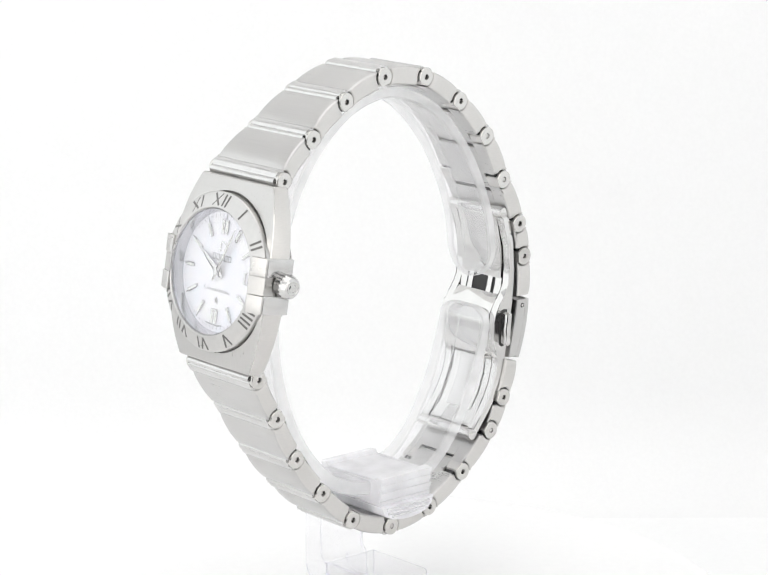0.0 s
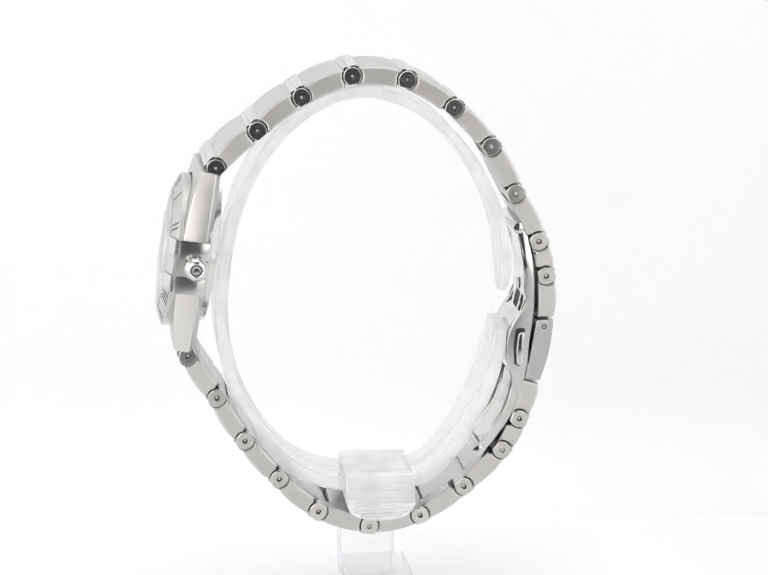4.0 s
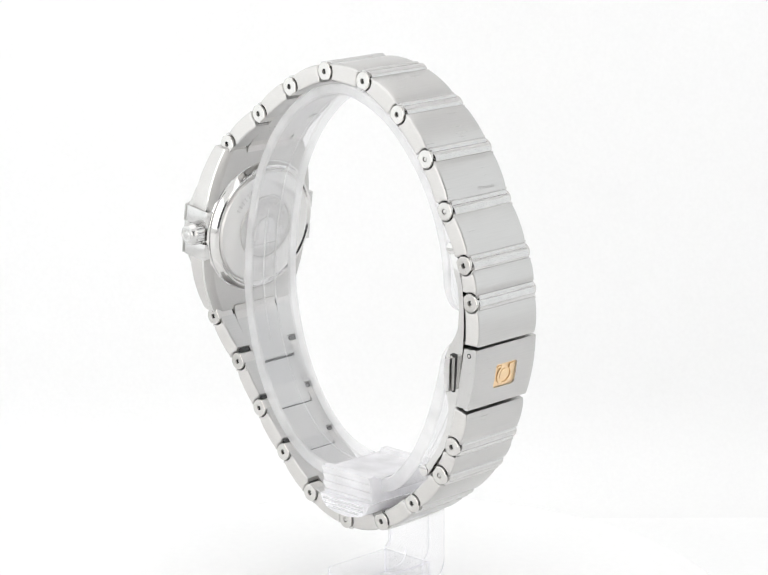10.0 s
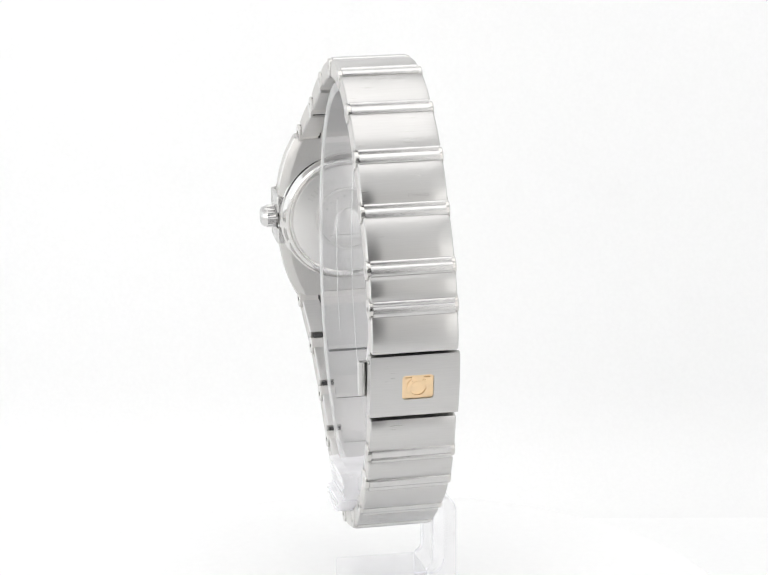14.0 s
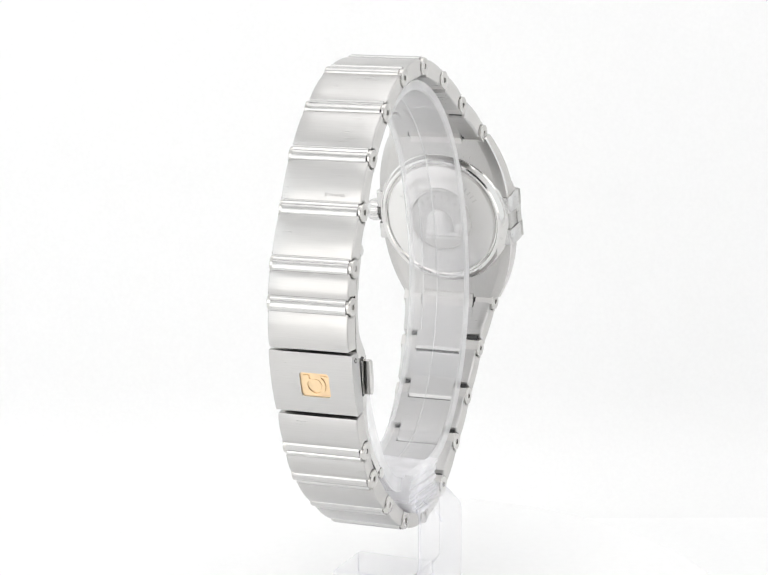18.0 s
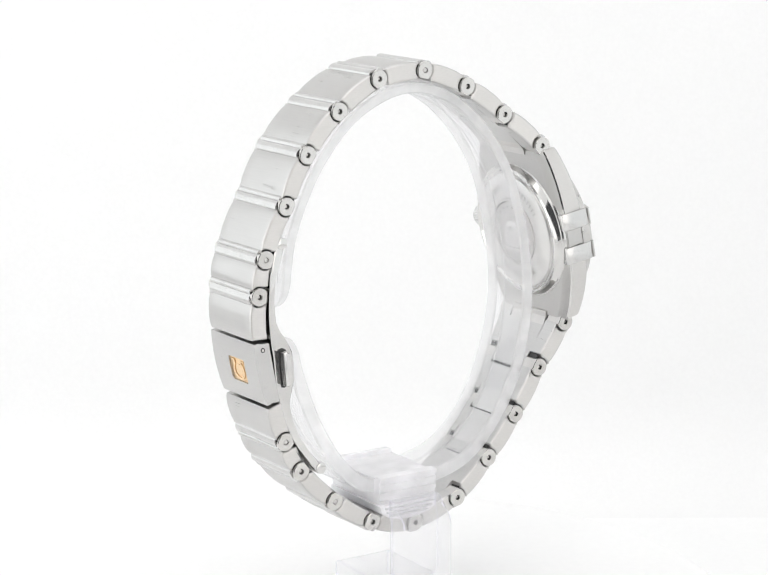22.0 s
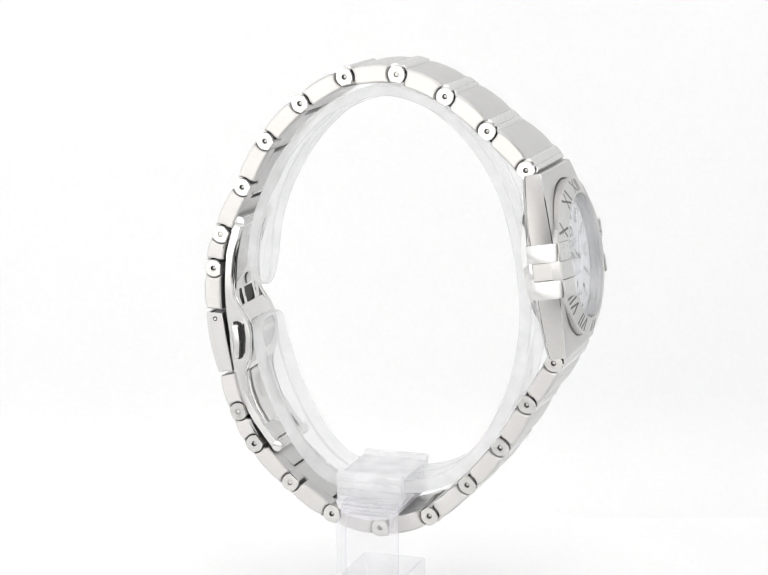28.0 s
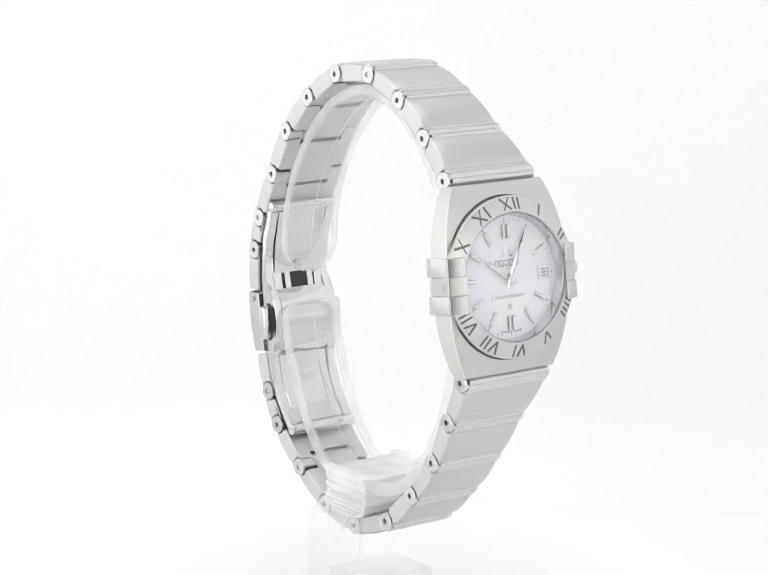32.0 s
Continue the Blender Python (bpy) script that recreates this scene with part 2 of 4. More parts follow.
HALF = [6.5, 5.62, 5.24, 5.12, 5.18, 5.26, 5.33, 5.36, 5.35, 5.36, 5.36, 5.33, 5.28, 5.16, 5.0, 4.95, 4.95, 4.97, 5.08, 5.55, 6.42]
FLUSH = {(-1, 6), (-1, 7), (-1, 12), (-1, 15), (1, 3), (1, 8), (1, 11), (1, 13)}   # pins that end flush with their eye
YC = 0.03                         # the bracelet's middle plane
V2 = lambda p: Vector((p[0], p[1]))
UP = (V2(PINS[0]) - V2(PINS[20])).normalized()
OUT = Vector((-UP.y, UP.x))
MID = (V2(PINS[0]) + V2(PINS[20])) / 2
DC = 0.08                         # the dial's middle


def on_case(u, y, n):
    p = MID + UP * u + OUT * n
    return Vector((p.x, y + DC - 0.015 * u, p.y))


def teardrop(k=28):
    """Outline of a hinge eye: round below, narrowing to a flat crest; (along, outward)."""
    pts = []
    for i in range(k):
        a = 2 * math.pi * i / k
        c, s = math.cos(a), math.sin(a)
        x, y = 1.12 * c, 1.12 * s
        if y > 0:
            f = y / 1.12
            x = 1.10 * math.copysign(abs(c), c)
            y = 1.13 * f ** 0.95
        if y < -0.85:
            x, y = x * 0.93, -1.02
        pts.append((x, y))
    return pts


def hinge_frame(i):
    """Along and outward directions at pin i."""
    a = V2(PINS[max(i - 1, 0)]) if i not in (0,) else V2(PINS[0]) - (V2(PINS[1]) - V2(PINS[0])) * 0.6 - UP * 2
    b = V2(PINS[min(i + 1, 20)]) if i != 20 else V2(PINS[20]) + (V2(PINS[20]) - V2(PINS[19])) * 0.6 + UP * 2
    t = (b - a).normalized()
    return t, Vector((-t.y, t.x))


def build_hinge(watch, i):
    c, (t, n), w = V2(PINS[i]), hinge_frame(i), HALF[i]
    to = lambda a, b: c + t * a + n * b
    outline = [to(a, b) for a, b in teardrop()]
    under = [to(a * 0.97, min(b, 0.86)) for a, b in teardrop()]      # where the bar lies over the eye
    hole = [to(0.34 * math.cos(2 * math.pi * k / 28), 0.34 * math.sin(2 * math.pi * k / 28)) for k in range(28)]
    for side in (-1, 1):
        bm = bmesh.new()
        y1 = YC + side * w
        y0 = YC + side * (w * 0.6 + 0.05)
        shrink = lambda p, d: c + (p - c) * (1 - d / max((p - c).length, 0.1))
        loops = [[(p, y0) for p in under], [(p, y1 - side * 0.53) for p in under], [(p, y1 - side * 0.5) for p in outline], [(p, y1 - side * 0.14) for p in outline], [(shrink(p, 0.03), y1 - side * 0.04) for p in outline],
                 [(shrink(p, 0.1), y1) for p in outline], [(p, y1) for p in hole], [(p, y1 - side * 0.7) for p in hole]]
        rows = [[bm.verts.new((p.x, y, p.y)) for p, y in lp] for lp in loops]
        for p, q in zip(rows, rows[1:]):
            for k in range(28):
                bm.faces.new((p[k], p[(k + 1) % 28], q[(k + 1) % 28], q[k]))
        bm.faces.new(rows[0])
        bm.faces.new(rows[-1])
        bmesh.ops.recalc_face_normals(bm, faces=bm.faces[:])
        for face in bm.faces:
            mid = face.calc_center_median()
            inner = (Vector((mid.x, mid.z)) - c).dot(n) < 0.2
            face.material_index = 1 if inner and abs(face.normal.y) < 0.3 else 0
        eyelet = part("hinge_eye", bm, M_EYE, watch, smooth=15)
        eyelet.data.materials.append(M_SIDE)
        bm = bmesh.new()
        if (side, i) in FLUSH:
            tube(bm, (c.x, y1 - side * 0.72, c.y), (0, side, 0), 0.27, 0.27, 0.66, 16, 0.06)
        else:
            tube(bm, (c.x, y1 - side * 0.72, c.y), (0, side, 0), 0.2, 0.2, 0.42, 14, 0.05)
        part("pin", bm, M_SIDE, eyelet)
        # a dark plug at the bottom of the hole paints its shade
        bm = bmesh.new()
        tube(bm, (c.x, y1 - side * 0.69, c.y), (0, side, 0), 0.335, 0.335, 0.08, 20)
        part("pin_hole_shade", bm, M_GAP_SHADE, eyelet, "dark plug painting the shade round the pin")
    # a solid dark core, added to paint shade into the seams round the eyes
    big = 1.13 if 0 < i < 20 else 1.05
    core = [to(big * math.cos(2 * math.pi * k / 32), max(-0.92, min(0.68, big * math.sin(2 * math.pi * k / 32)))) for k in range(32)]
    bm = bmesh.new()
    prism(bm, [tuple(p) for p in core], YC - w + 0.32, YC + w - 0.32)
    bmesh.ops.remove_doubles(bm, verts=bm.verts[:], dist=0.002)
    # dark blocks likewise paint the shade of the slots on the inner side
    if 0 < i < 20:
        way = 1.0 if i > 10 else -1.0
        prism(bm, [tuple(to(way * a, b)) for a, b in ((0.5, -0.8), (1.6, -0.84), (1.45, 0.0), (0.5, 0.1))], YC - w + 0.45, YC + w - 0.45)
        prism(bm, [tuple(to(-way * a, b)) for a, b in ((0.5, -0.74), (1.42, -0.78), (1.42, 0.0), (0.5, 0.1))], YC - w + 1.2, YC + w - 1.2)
    part("seam_shade", bm, M_GAP_SHADE, watch, "dark core painting the shade in the hinge seams")
    if i in (0, 20):              # the case's own tongue reaches under the first link
        nb = V2(PINS[1 if i == 0 else 19])
        d = (nb - c).normalized()
        h = Vector((-d.y, d.x)) if i == 0 else Vector((d.y, -d.x))
        bm = bmesh.new()
        u = 10.5 if i == 0 else -10.5
        outline2 = [c + d * a + h * b for a, b in ((1.40, -0.2), (1.44, -0.95), (0.3, -1.06))] + [MID + UP * u + OUT * -0.98, MID + UP * u + OUT * 0.1]
        prism(bm, [tuple(p) for p in outline2], YC - 3.6, YC + 3.6, 0.05, 1)
        part("case_tongue", bm, M_SIDE, watch, "flat tongue of the case under the first link")
    # the polished rounded bar between the eyes
    way = 1.0 if i <= 10 else -1.0      # the broader ridge lies towards the next link down
    clean = [(1.02, -0.1), (1.02, 0.82), (0.97, 0.99), (0.84, 1.12), (0.62, 1.21), (0.36, 1.25), (0.08, 1.22), (-0.16, 1.15), (-0.24, 1.08), (-0.3, 1.05), (-0.36, 1.09), (-0.48, 1.16),
             (-0.64, 1.19), (-0.8, 1.14), (-0.94, 1.02), (-1.02, 0.84), (-1.02, -0.1)]
    bm = bmesh.new()
    prism(bm, [tuple(to(way * a, b)) for a, b in clean], YC - w + 0.5, YC + w - 0.5)
    part("hinge_bar", bm, M_BAR, watch, "polished double-ridged bar between two links", smooth=40)


def link_outline(a, b, cut_a=True, cut_b=True, tongue=False, out0=0.98, bulge=0.36, inner=-1.05, flip=False, slot=0.1):
    """Side outline of a link between two pins, hollowed at its ends round the hinge eyes. With tongue, the
    inner half starts later and reaches past the second pin, as the middle of the link does."""
    a, b = V2(a), V2(b)
    if flip:
        a, b, cut_a, cut_b = b, a, cut_b, cut_a
    t = (b - a).normalized()
    n = Vector((t.y, -t.x)) if flip else Vector((-t.y, t.x))
    d = (b - a).length
    gap = 1.20
    reach = math.sqrt(gap ** 2 - out0 ** 2)
    pts = []
    s0, s1 = (reach if cut_a else 0.08), d - (reach if cut_b else 0.08)
    for k in range(13):
        f = k / 12
        pts.append((s0 + (s1 - s0) * f, out0 + bulge * (1 - abs(2 * f - 1) ** 2.8)))
    if cut_b:
        for ang in np.linspace(132, 180 if tongue else 200, 8):
            pts.append((d + gap * math.cos(radians(ang)), gap * math.sin(radians(ang))))
        if not tongue:
            pts.append((d - 1.2 - 0.6 * slot, -0.72))
    if tongue and cut_b:
        pts += [(d - 1.1, -0.2), (d + 0.98, -0.2), (d + 1.02, -0.95)]
    low_b = d + 0.6 if tongue and cut_b else d - (1.24 + slot if cut_b else 0.08)
    low_a = 1.40 if tongue and cut_a else (gap * 0.52 if cut_a else 0.08)
    for f in np.linspace(0, 1, 5):
        pts.append((low_b * (1 - f) + low_a * f, inner + 0.10 * (1 - (2 * f - 1) ** 2)))
    if cut_a and tongue:
        pts += [(1.38, -0.2), (1.25, -0.1)]
    if cut_a:
        for ang in np.linspace(0 if tongue else -58, 50, 8):
            pts.append((gap * math.cos(radians(ang)), gap * math.sin(radians(ang))))
    clean = []
    for s, h in pts:
        if not clean or math.hypot(s - clean[-1][0], h - clean[-1][1]) > 0.05:
            clean.append((s, h))
    return [tuple(a + t * s + n * h) for s, h in clean]


def taper(bm, verts, a, b, wa, wb):
    """Narrows a link of half width 1 from wa at a to wb at b."""
    a, b = V2(a), V2(b)
    t = (b - a)
    for v in verts:
        f = max(-0.2, min(1.2, (Vector((v.co.x, v.co.z)) - a).dot(t) / t.length_squared))
        v.co.y = YC + v.co.y * (wa + (wb - wa) * f) / 5.0


def inset_outline(poly, d):
    """The closed outline poly moved inwards by d."""
    k = len(poly)
    area = sum(poly[i][0] * poly[(i + 1) % k][1] - poly[(i + 1) % k][0] * poly[i][1] for i in range(k))
    sign = 1.0 if area > 0 else -1.0
    out = []
    for i in range(k):
        p, c, q = V2(poly[i - 1]), V2(poly[i]), V2(poly[(i + 1) % k])
        e0, e1 = (c - p).normalized(), (q - c).normalized()
        n0, n1 = Vector((-e0.y, e0.x)) * sign, Vector((-e1.y, e1.x)) * sign
        m = n0 + n1
        m = m.normalized() if m.length > 0.01 else n0
        out.append(tuple(c + m * (d / max(0.55, m.dot(n0)))))
    return out


def side_block(bm, poly, y0, y1, soft):
    """A slice of a link from y0 to its outer side y1, with an edge rounded by soft."""
    side = 1.0 if y1 > y0 else -1.0
    loops = [(0.0, y0), (0.0, y1 - side * soft), (soft * 0.12, y1 - side * soft * 0.55), (soft * 0.42, y1 - side * soft * 0.17), (soft * 0.95, y1)]
    rows = [[bm.verts.new((x, y, z)) for x, z in inset_outline(poly, d)] for d, y in loops]
    k = len(poly)
    for p, q in zip(rows, rows[1:]):
        for i in range(k):
            bm.faces.new((p[i], p[(i + 1) % k], q[(i + 1) % k], q[i]))
    bm.faces.new(rows[0])
    bm.faces.new(rows[-1])
    return [v for r in rows for v in r]


def build_link(watch, a, b, wa, wb, cut_a=True, cut_b=True, name="bracelet_link", label="", tongue=True, flip=False):
    bm = bmesh.new()
    edge = link_outline(a, b, cut_a, cut_b, flip=flip, slot=0.26 if flip else 0.12)
    vs = side_block(bm, edge, -3.0, -4.88, 0.3)
    vs += side_block(bm, edge, 3.0, 4.88, 0.3)
    vs += prism(bm, link_outline(a, b, cut_a, cut_b, tongue, flip=flip), -3.0, 3.0)
    taper(bm, vs, a, b, wa, wb)
    bmesh.ops.recalc_face_normals(bm, faces=bm.faces[:])
    for face in bm.faces:
        face.material_index = 1 if abs(face.normal.y) > 0.93 else 0
    link = part(name, bm, M_BRUSH, watch, label, smooth=16)
    link.data.materials.append(M_SIDE)
    return link


def half_width(u):
    return 9.25 - 2.45 * (abs(u) / 11.2) ** 2.6


def build_case(watch):
    bm = bmesh.new()
    rows = []
    us = sorted([-11.15, -11.0] + list(np.linspace(-10.4, 10.4, 27)) + [11.0, 11.15] + [sg * u for sg in (-1, 1) for u in (9.1, 9.35, 9.53, 9.66)])
    for u in us:
        w = half_width(u)
        end = 0.18 if abs(u) > 11.1 else 0.0
        q = (abs(u) / 11) ** 2
        e = 2.85 - 1.0 * q - end          # front edge of the flank
        f = 3.2 - 1.2 * q - end          # crest of the face by the bezel
        r = 0.02 - 0.22 * q + end          # back edge of the flank
        k = r - 0.55
        hole = math.sqrt(9.66 ** 2 - u * u) - 0.1 if abs(u) < 9.65 else 0.02
        hole = min(hole, w - 0.75)
        low = min(2.45, f - 0.22) if abs(u) < 9.65 else f
        half = [(hole - 0.01, low), (hole, f), (w - 0.36, e + 0.03), (w - 0.26, e), (w - 0.2, e - 0.12), (w, r + 0.15), (w - 0.14, r - 0.02), (w - 1.2, k), (w - 1.4, k - 0.02)]
        ring = [(0.0, low)] + [(-y, n) for y, n in half] + half[::-1]
        rows.append([bm.verts.new(on_case(u, y, n)) for y, n in ring])
    m = len(rows[0])
    for p, q, u in zip(rows, rows[1:], us):
        dark = -9.6 < u < 9.6
        for i in range(m):
            face = bm.faces.new((p[i], p[(i + 1) % m], q[(i + 1) % m], q[i]))
            face.material_index = 2 if i in (4, 6, 12, 14) else 3 if i in (0, m - 1) and dark else 0     # polished chamfers, dark groove
    bm.faces.new(rows[0])
    bm.faces.new(rows[-1])
    bmesh.ops.recalc_face_normals(bm, faces=bm.faces[:])
    for face in bm.faces:
        if face.material_index == 0 and abs(face.normal.y) > 0.8:
            face.material_index = 1
    case = part("watch_case", bm, M_CASE, watch, "brushed steel tonneau case")
    case.data.materials.append(M_SIDE)
    case.data.materials.append(M_POLISH)
    case.data.materials.append(M_ENGRAVE)
    # bezel: a sloping ring with a step round its foot
    bm = bmesh.new()
    lathe(bm, [(8.7, 2.0), (8.9, 2.25), (9.4, 2.3), (9.52, 3.38), (9.44, 3.5), (7.75, 4.24), (7.62, 4.24), (7.5, 4.15), (7.42, 3.6), (7.42, 2.0)], on_case, closed=True)
    bezel = part("bezel", bm, M_BEZEL, watch, "sloping brushed bezel engraved with Roman hours")
    build_numerals(bezel)
    # flange, dial, crystal
    bm = bmesh.new()
    lathe(bm, [(7.44, 3.95), (7.12, 2.62), (7.44, 2.5)], on_case, closed=True)
    part("dial_flange", bm, M_FLANGE, watch, "polished slope between dial and crystal")
    bm = bmesh.new()
    lathe(bm, [(0.02, 2.6), (3.5, 2.6), (7.2, 2.6), (7.2, 2.3)], on_case, cap_first=True, cap_last=True)
    dial = part("dial", bm, M_PEARL, watch, "white mother of pearl dial")
    build_dial(dial)
    bm = bmesh.new()
    top = [(7.46, 4.0), (7.46, 4.28), (7.3, 4.40)] + [(r, 4.40 + 0.42 * (1 - (r / 7.3) ** 2)) for r in (6.5, 5.5, 4.2, 2.8, 1.4, 0.05)]
    low = [(r, 3.75 + 0.30 * (1 - (r / 7.3) ** 2)) for r in (0.05, 2.8, 5.5, 7.3)]
    lathe(bm, top, on_case, n=96, cap_last=True)
    lathe(bm, [top[0]] + low[::-1], on_case, n=96, cap_last=True)
    bmesh.ops.remove_doubles(bm, verts=bm.verts[:], dist=0.001)
    crystal = part("crystal", bm, M_GLASS, watch, "clear domed crystal")
    crystal.visible_shadow = False
    # claws on both flanks, each a tip on the bezel and a block on the case flank
    for side in (-1, 1):
        for u0, u1 in ((0.95, 3.12), (-3.42, -1.28)):
            bm = bmesh.new()
            prof = [(9.3, 3.36), (9.44, 3.28), (9.5, 2.8), (9.5, 1.5), (9.44, -0.3), (9.34, -0.5), (9.2, -0.58), (8.3, -0.58), (8.3, 2.6), (9.1, 2.7)]
            prism(bm, [(side * y, n) for y, n in prof], u0, u1, 0.14, 2, place=lambda v: on_case(v.y, v.x, v.z))
            claw = part("claw", bm, M_BAR, watch, "polished steel claw gripping the bezel")
            bm = bmesh.new()
            prof = [(7.42, 4.40), (7.7, 4.45), (9.36, 3.82), (9.52, 3.7), (9.54, 3.5), (8.6, 3.2), (7.45, 4.0)]
            prism(bm, [(side * y, n) for y, n in prof], u0, u1, 0.1, 2, place=lambda v: on_case(v.y, v.x, v.z))
            part("claw_tip", bm, M_BEZEL, claw)
        bm = bmesh.new()
        prof = [(7.42, 4.36), (9.3, 3.68), (9.46, 3.58), (9.48, 3.3), (8.6, 3.0), (7.5, 4.0)]
        prism(bm, [(side * y, n) for y, n in prof], -1.24, 0.91, 0.05, 1, place=lambda v: on_case(v.y, v.x, v.z))
        part("bezel_insert", bm, M_CASE, bezel, "flat brushed field between two claws")
        if side == 1:
            bm = bmesh.new()
            prism(bm, [(8.6, 2.85), (9.14, 2.85), (9.24, 2.7), (9.32, 0.05), (9.2, -0.1), (8.6, -0.2)], -1.24, 0.91, 0.06, 1, place=lambda v: on_case(v.y, v.x, v.z))
            part("flank_insert", bm, M_CASE, case, "brushed field between two claws")
    # crown: fluted rim, domed polished end
    bm = bmesh.new()
    cu, cn, k = 0.05, 0.9, 72
    rows = []
    for y, r, flute in ((-8.8, 0.8, 0), (-9.45, 0.8, 0), (-9.5, 1.38, 0), (-9.6, 1.47, 1), (-10.6, 1.5, 1), (-10.7, 1.42, 0), (-11.0, 1.33, 0), (-11.3, 1.12, 0), (-11.42, 0.86, 0), (-11.36, 0.74, 0), (-11.36, 0.5, 0), (-11.44, 0.4, 0), (-11.46, 0.1, 0)):
        rows.append([bm.verts.new(on_case(cu + (r - 0.08 * flute * ((i // 2) % 2)) * math.cos(2 * math.pi * i / k), y, cn + (r - 0.08 * flute * ((i // 2) % 2)) * math.sin(2 * math.pi * i / k))) for i in range(k)])
    for p, q in zip(rows, rows[1:]):
        for i in range(k):
            bm.faces.new((p[i], p[(i + 1) % k], q[(i + 1) % k], q[i]))
    bm.faces.new(rows[0])
    bm.faces.new(rows[-1])
    part("crown", bm, M_BAR, watch, "fluted steel crown with a domed end")
    low_case = lambda u, y, n: on_case(u, y, n + 0.35)
    # caseback: ring, groove, plate, embossed medallion
    bm = bmesh.new()
    lathe(bm, [(9.0, -0.4), (7.62, -1.60), (7.45, -1.9), (7.2, -2.0), (0.05, -2.1)], low_case, cap_last=True)
    back = part("caseback", bm, M_BACK, watch, "round satin caseback with polished rim")
    bm = bmesh.new()
    lathe(bm, [(9.15, -0.1), (9.1, -0.8), (8.95, -1.0), (8.75, -1.05), (8.6, -1.25), (8.4, -1.75), (8.2, -1.9), (8.0, -1.88), (7.8, -1.70), (7.6, -1.65), (7.6, -1.2)], low_case, closed=True)
    part("rim", bm, M_POLISH, back, "polished stepped rim of the caseback")
    bm = bmesh.new()
    lathe(bm, [(4.45, -2.05), (4.42, -2.2), (4.25, -2.26), (4.05, -2.26), (3.95, -2.14), (0.05, -2.14)], low_case, cap_last=True)
    medal = part("medallion", bm, M_MEDAL, back, "embossed round medallion")
    bm = bmesh.new()
    dome = lambda u, y, n: low_case(-0.9 + max(u, -0.55) * 1.25, y - 0.1, n)
    lathe(bm, [(1.95, -2.1), (1.85, -2.26), (1.5, -2.42), (0.9, -2.5), (0.05, -2.52)], dome, n=40, cap_last=True)
    lathe(bm, [(0.75, -2.1), (0.7, -2.22), (0.4, -2.32), (0.05, -2.34)], lambda u, y, n: low_case(-1.0 + max(u, -0.3), y + 2.75, n), n=24, cap_last=True)
    prism(bm, [(-2.5, -2.1), (2.7, -2.1), (2.7, -2.26), (-2.5, -2.26)], -2.6, -2.2, 0.05, 1, place=lambda v: low_case(v.y, v.x, v.z))
    prism(bm, [(-2.2, -2.1), (2.4, -2.1), (2.4, -2.2), (-2.2, -2.2)], -2.15, -1.55, 0.05, 1, place=lambda v: low_case(v.y, v.x, v.z))
    relief = part("relief", bm, M_BACK, medal, "raised domed building relief")
    for y0 in (-1.1, -0.55, 0.0, 0.55, 1.1):
        bm = bmesh.new()
        prism(bm, [(y0 - 0.15, -2.3), (y0 - 0.05, -2.3), (y0 - 0.05 * abs(y0) - 0.05, -2.56 + 0.12 * y0 * y0), (y0 - 0.15, -2.56 + 0.12 * y0 * y0)], -1.2, 0.75 - 0.5 * y0 * y0, place=lambda v: low_case(v.y, v.x, v.z))
        part("rib", bm, M_BACK, relief)
    for a in np.linspace(-62, 62, 8):
        bm = bmesh.new()
        tube(bm, low_case(3.3 * math.cos(radians(a)), 3.3 * math.sin(radians(a)), -2.1), -Vector((OUT.x, 0, OUT.y)), 0.17, 0.1, 0.16, 10)
        part("star", bm, M_POLISH, medal)
    # three rows of small engraved bars stand for the lettering round the rim
    for a0, a1, k in ((-60, -12, 9), (12, 60, 9), (150, 210, 11)):
        bm = bmesh.new()
        for a in np.linspace(a0, a1, k):
            c, s = math.cos(radians(a)), math.sin(radians(a))
            q = [(5.5 * c - 0.1 * s, 5.5 * s + 0.1 * c), (6.2 * c - 0.1 * s, 6.2 * s + 0.1 * c), (6.2 * c + 0.1 * s, 6.2 * s - 0.1 * c), (5.5 * c + 0.1 * s, 5.5 * s - 0.1 * c)]
            slab(bm, q, -0.02, lambda a_, b_, h: low_case(a_, b_, -2.085 + h))
        part("engraving", bm, M_FAINT, back, "row of small engraved bars")
    return case


STROKES = {"I": (0.44, [((0, 0), (0, 1))]), "V": (1.15, [((-0.34, 1), (0, 0)), ((0, 0), (0.34, 1))]), "X": (1.35, [((-0.42, 1), (0.42, 0)), ((-0.42, 0), (0.42, 1))])}


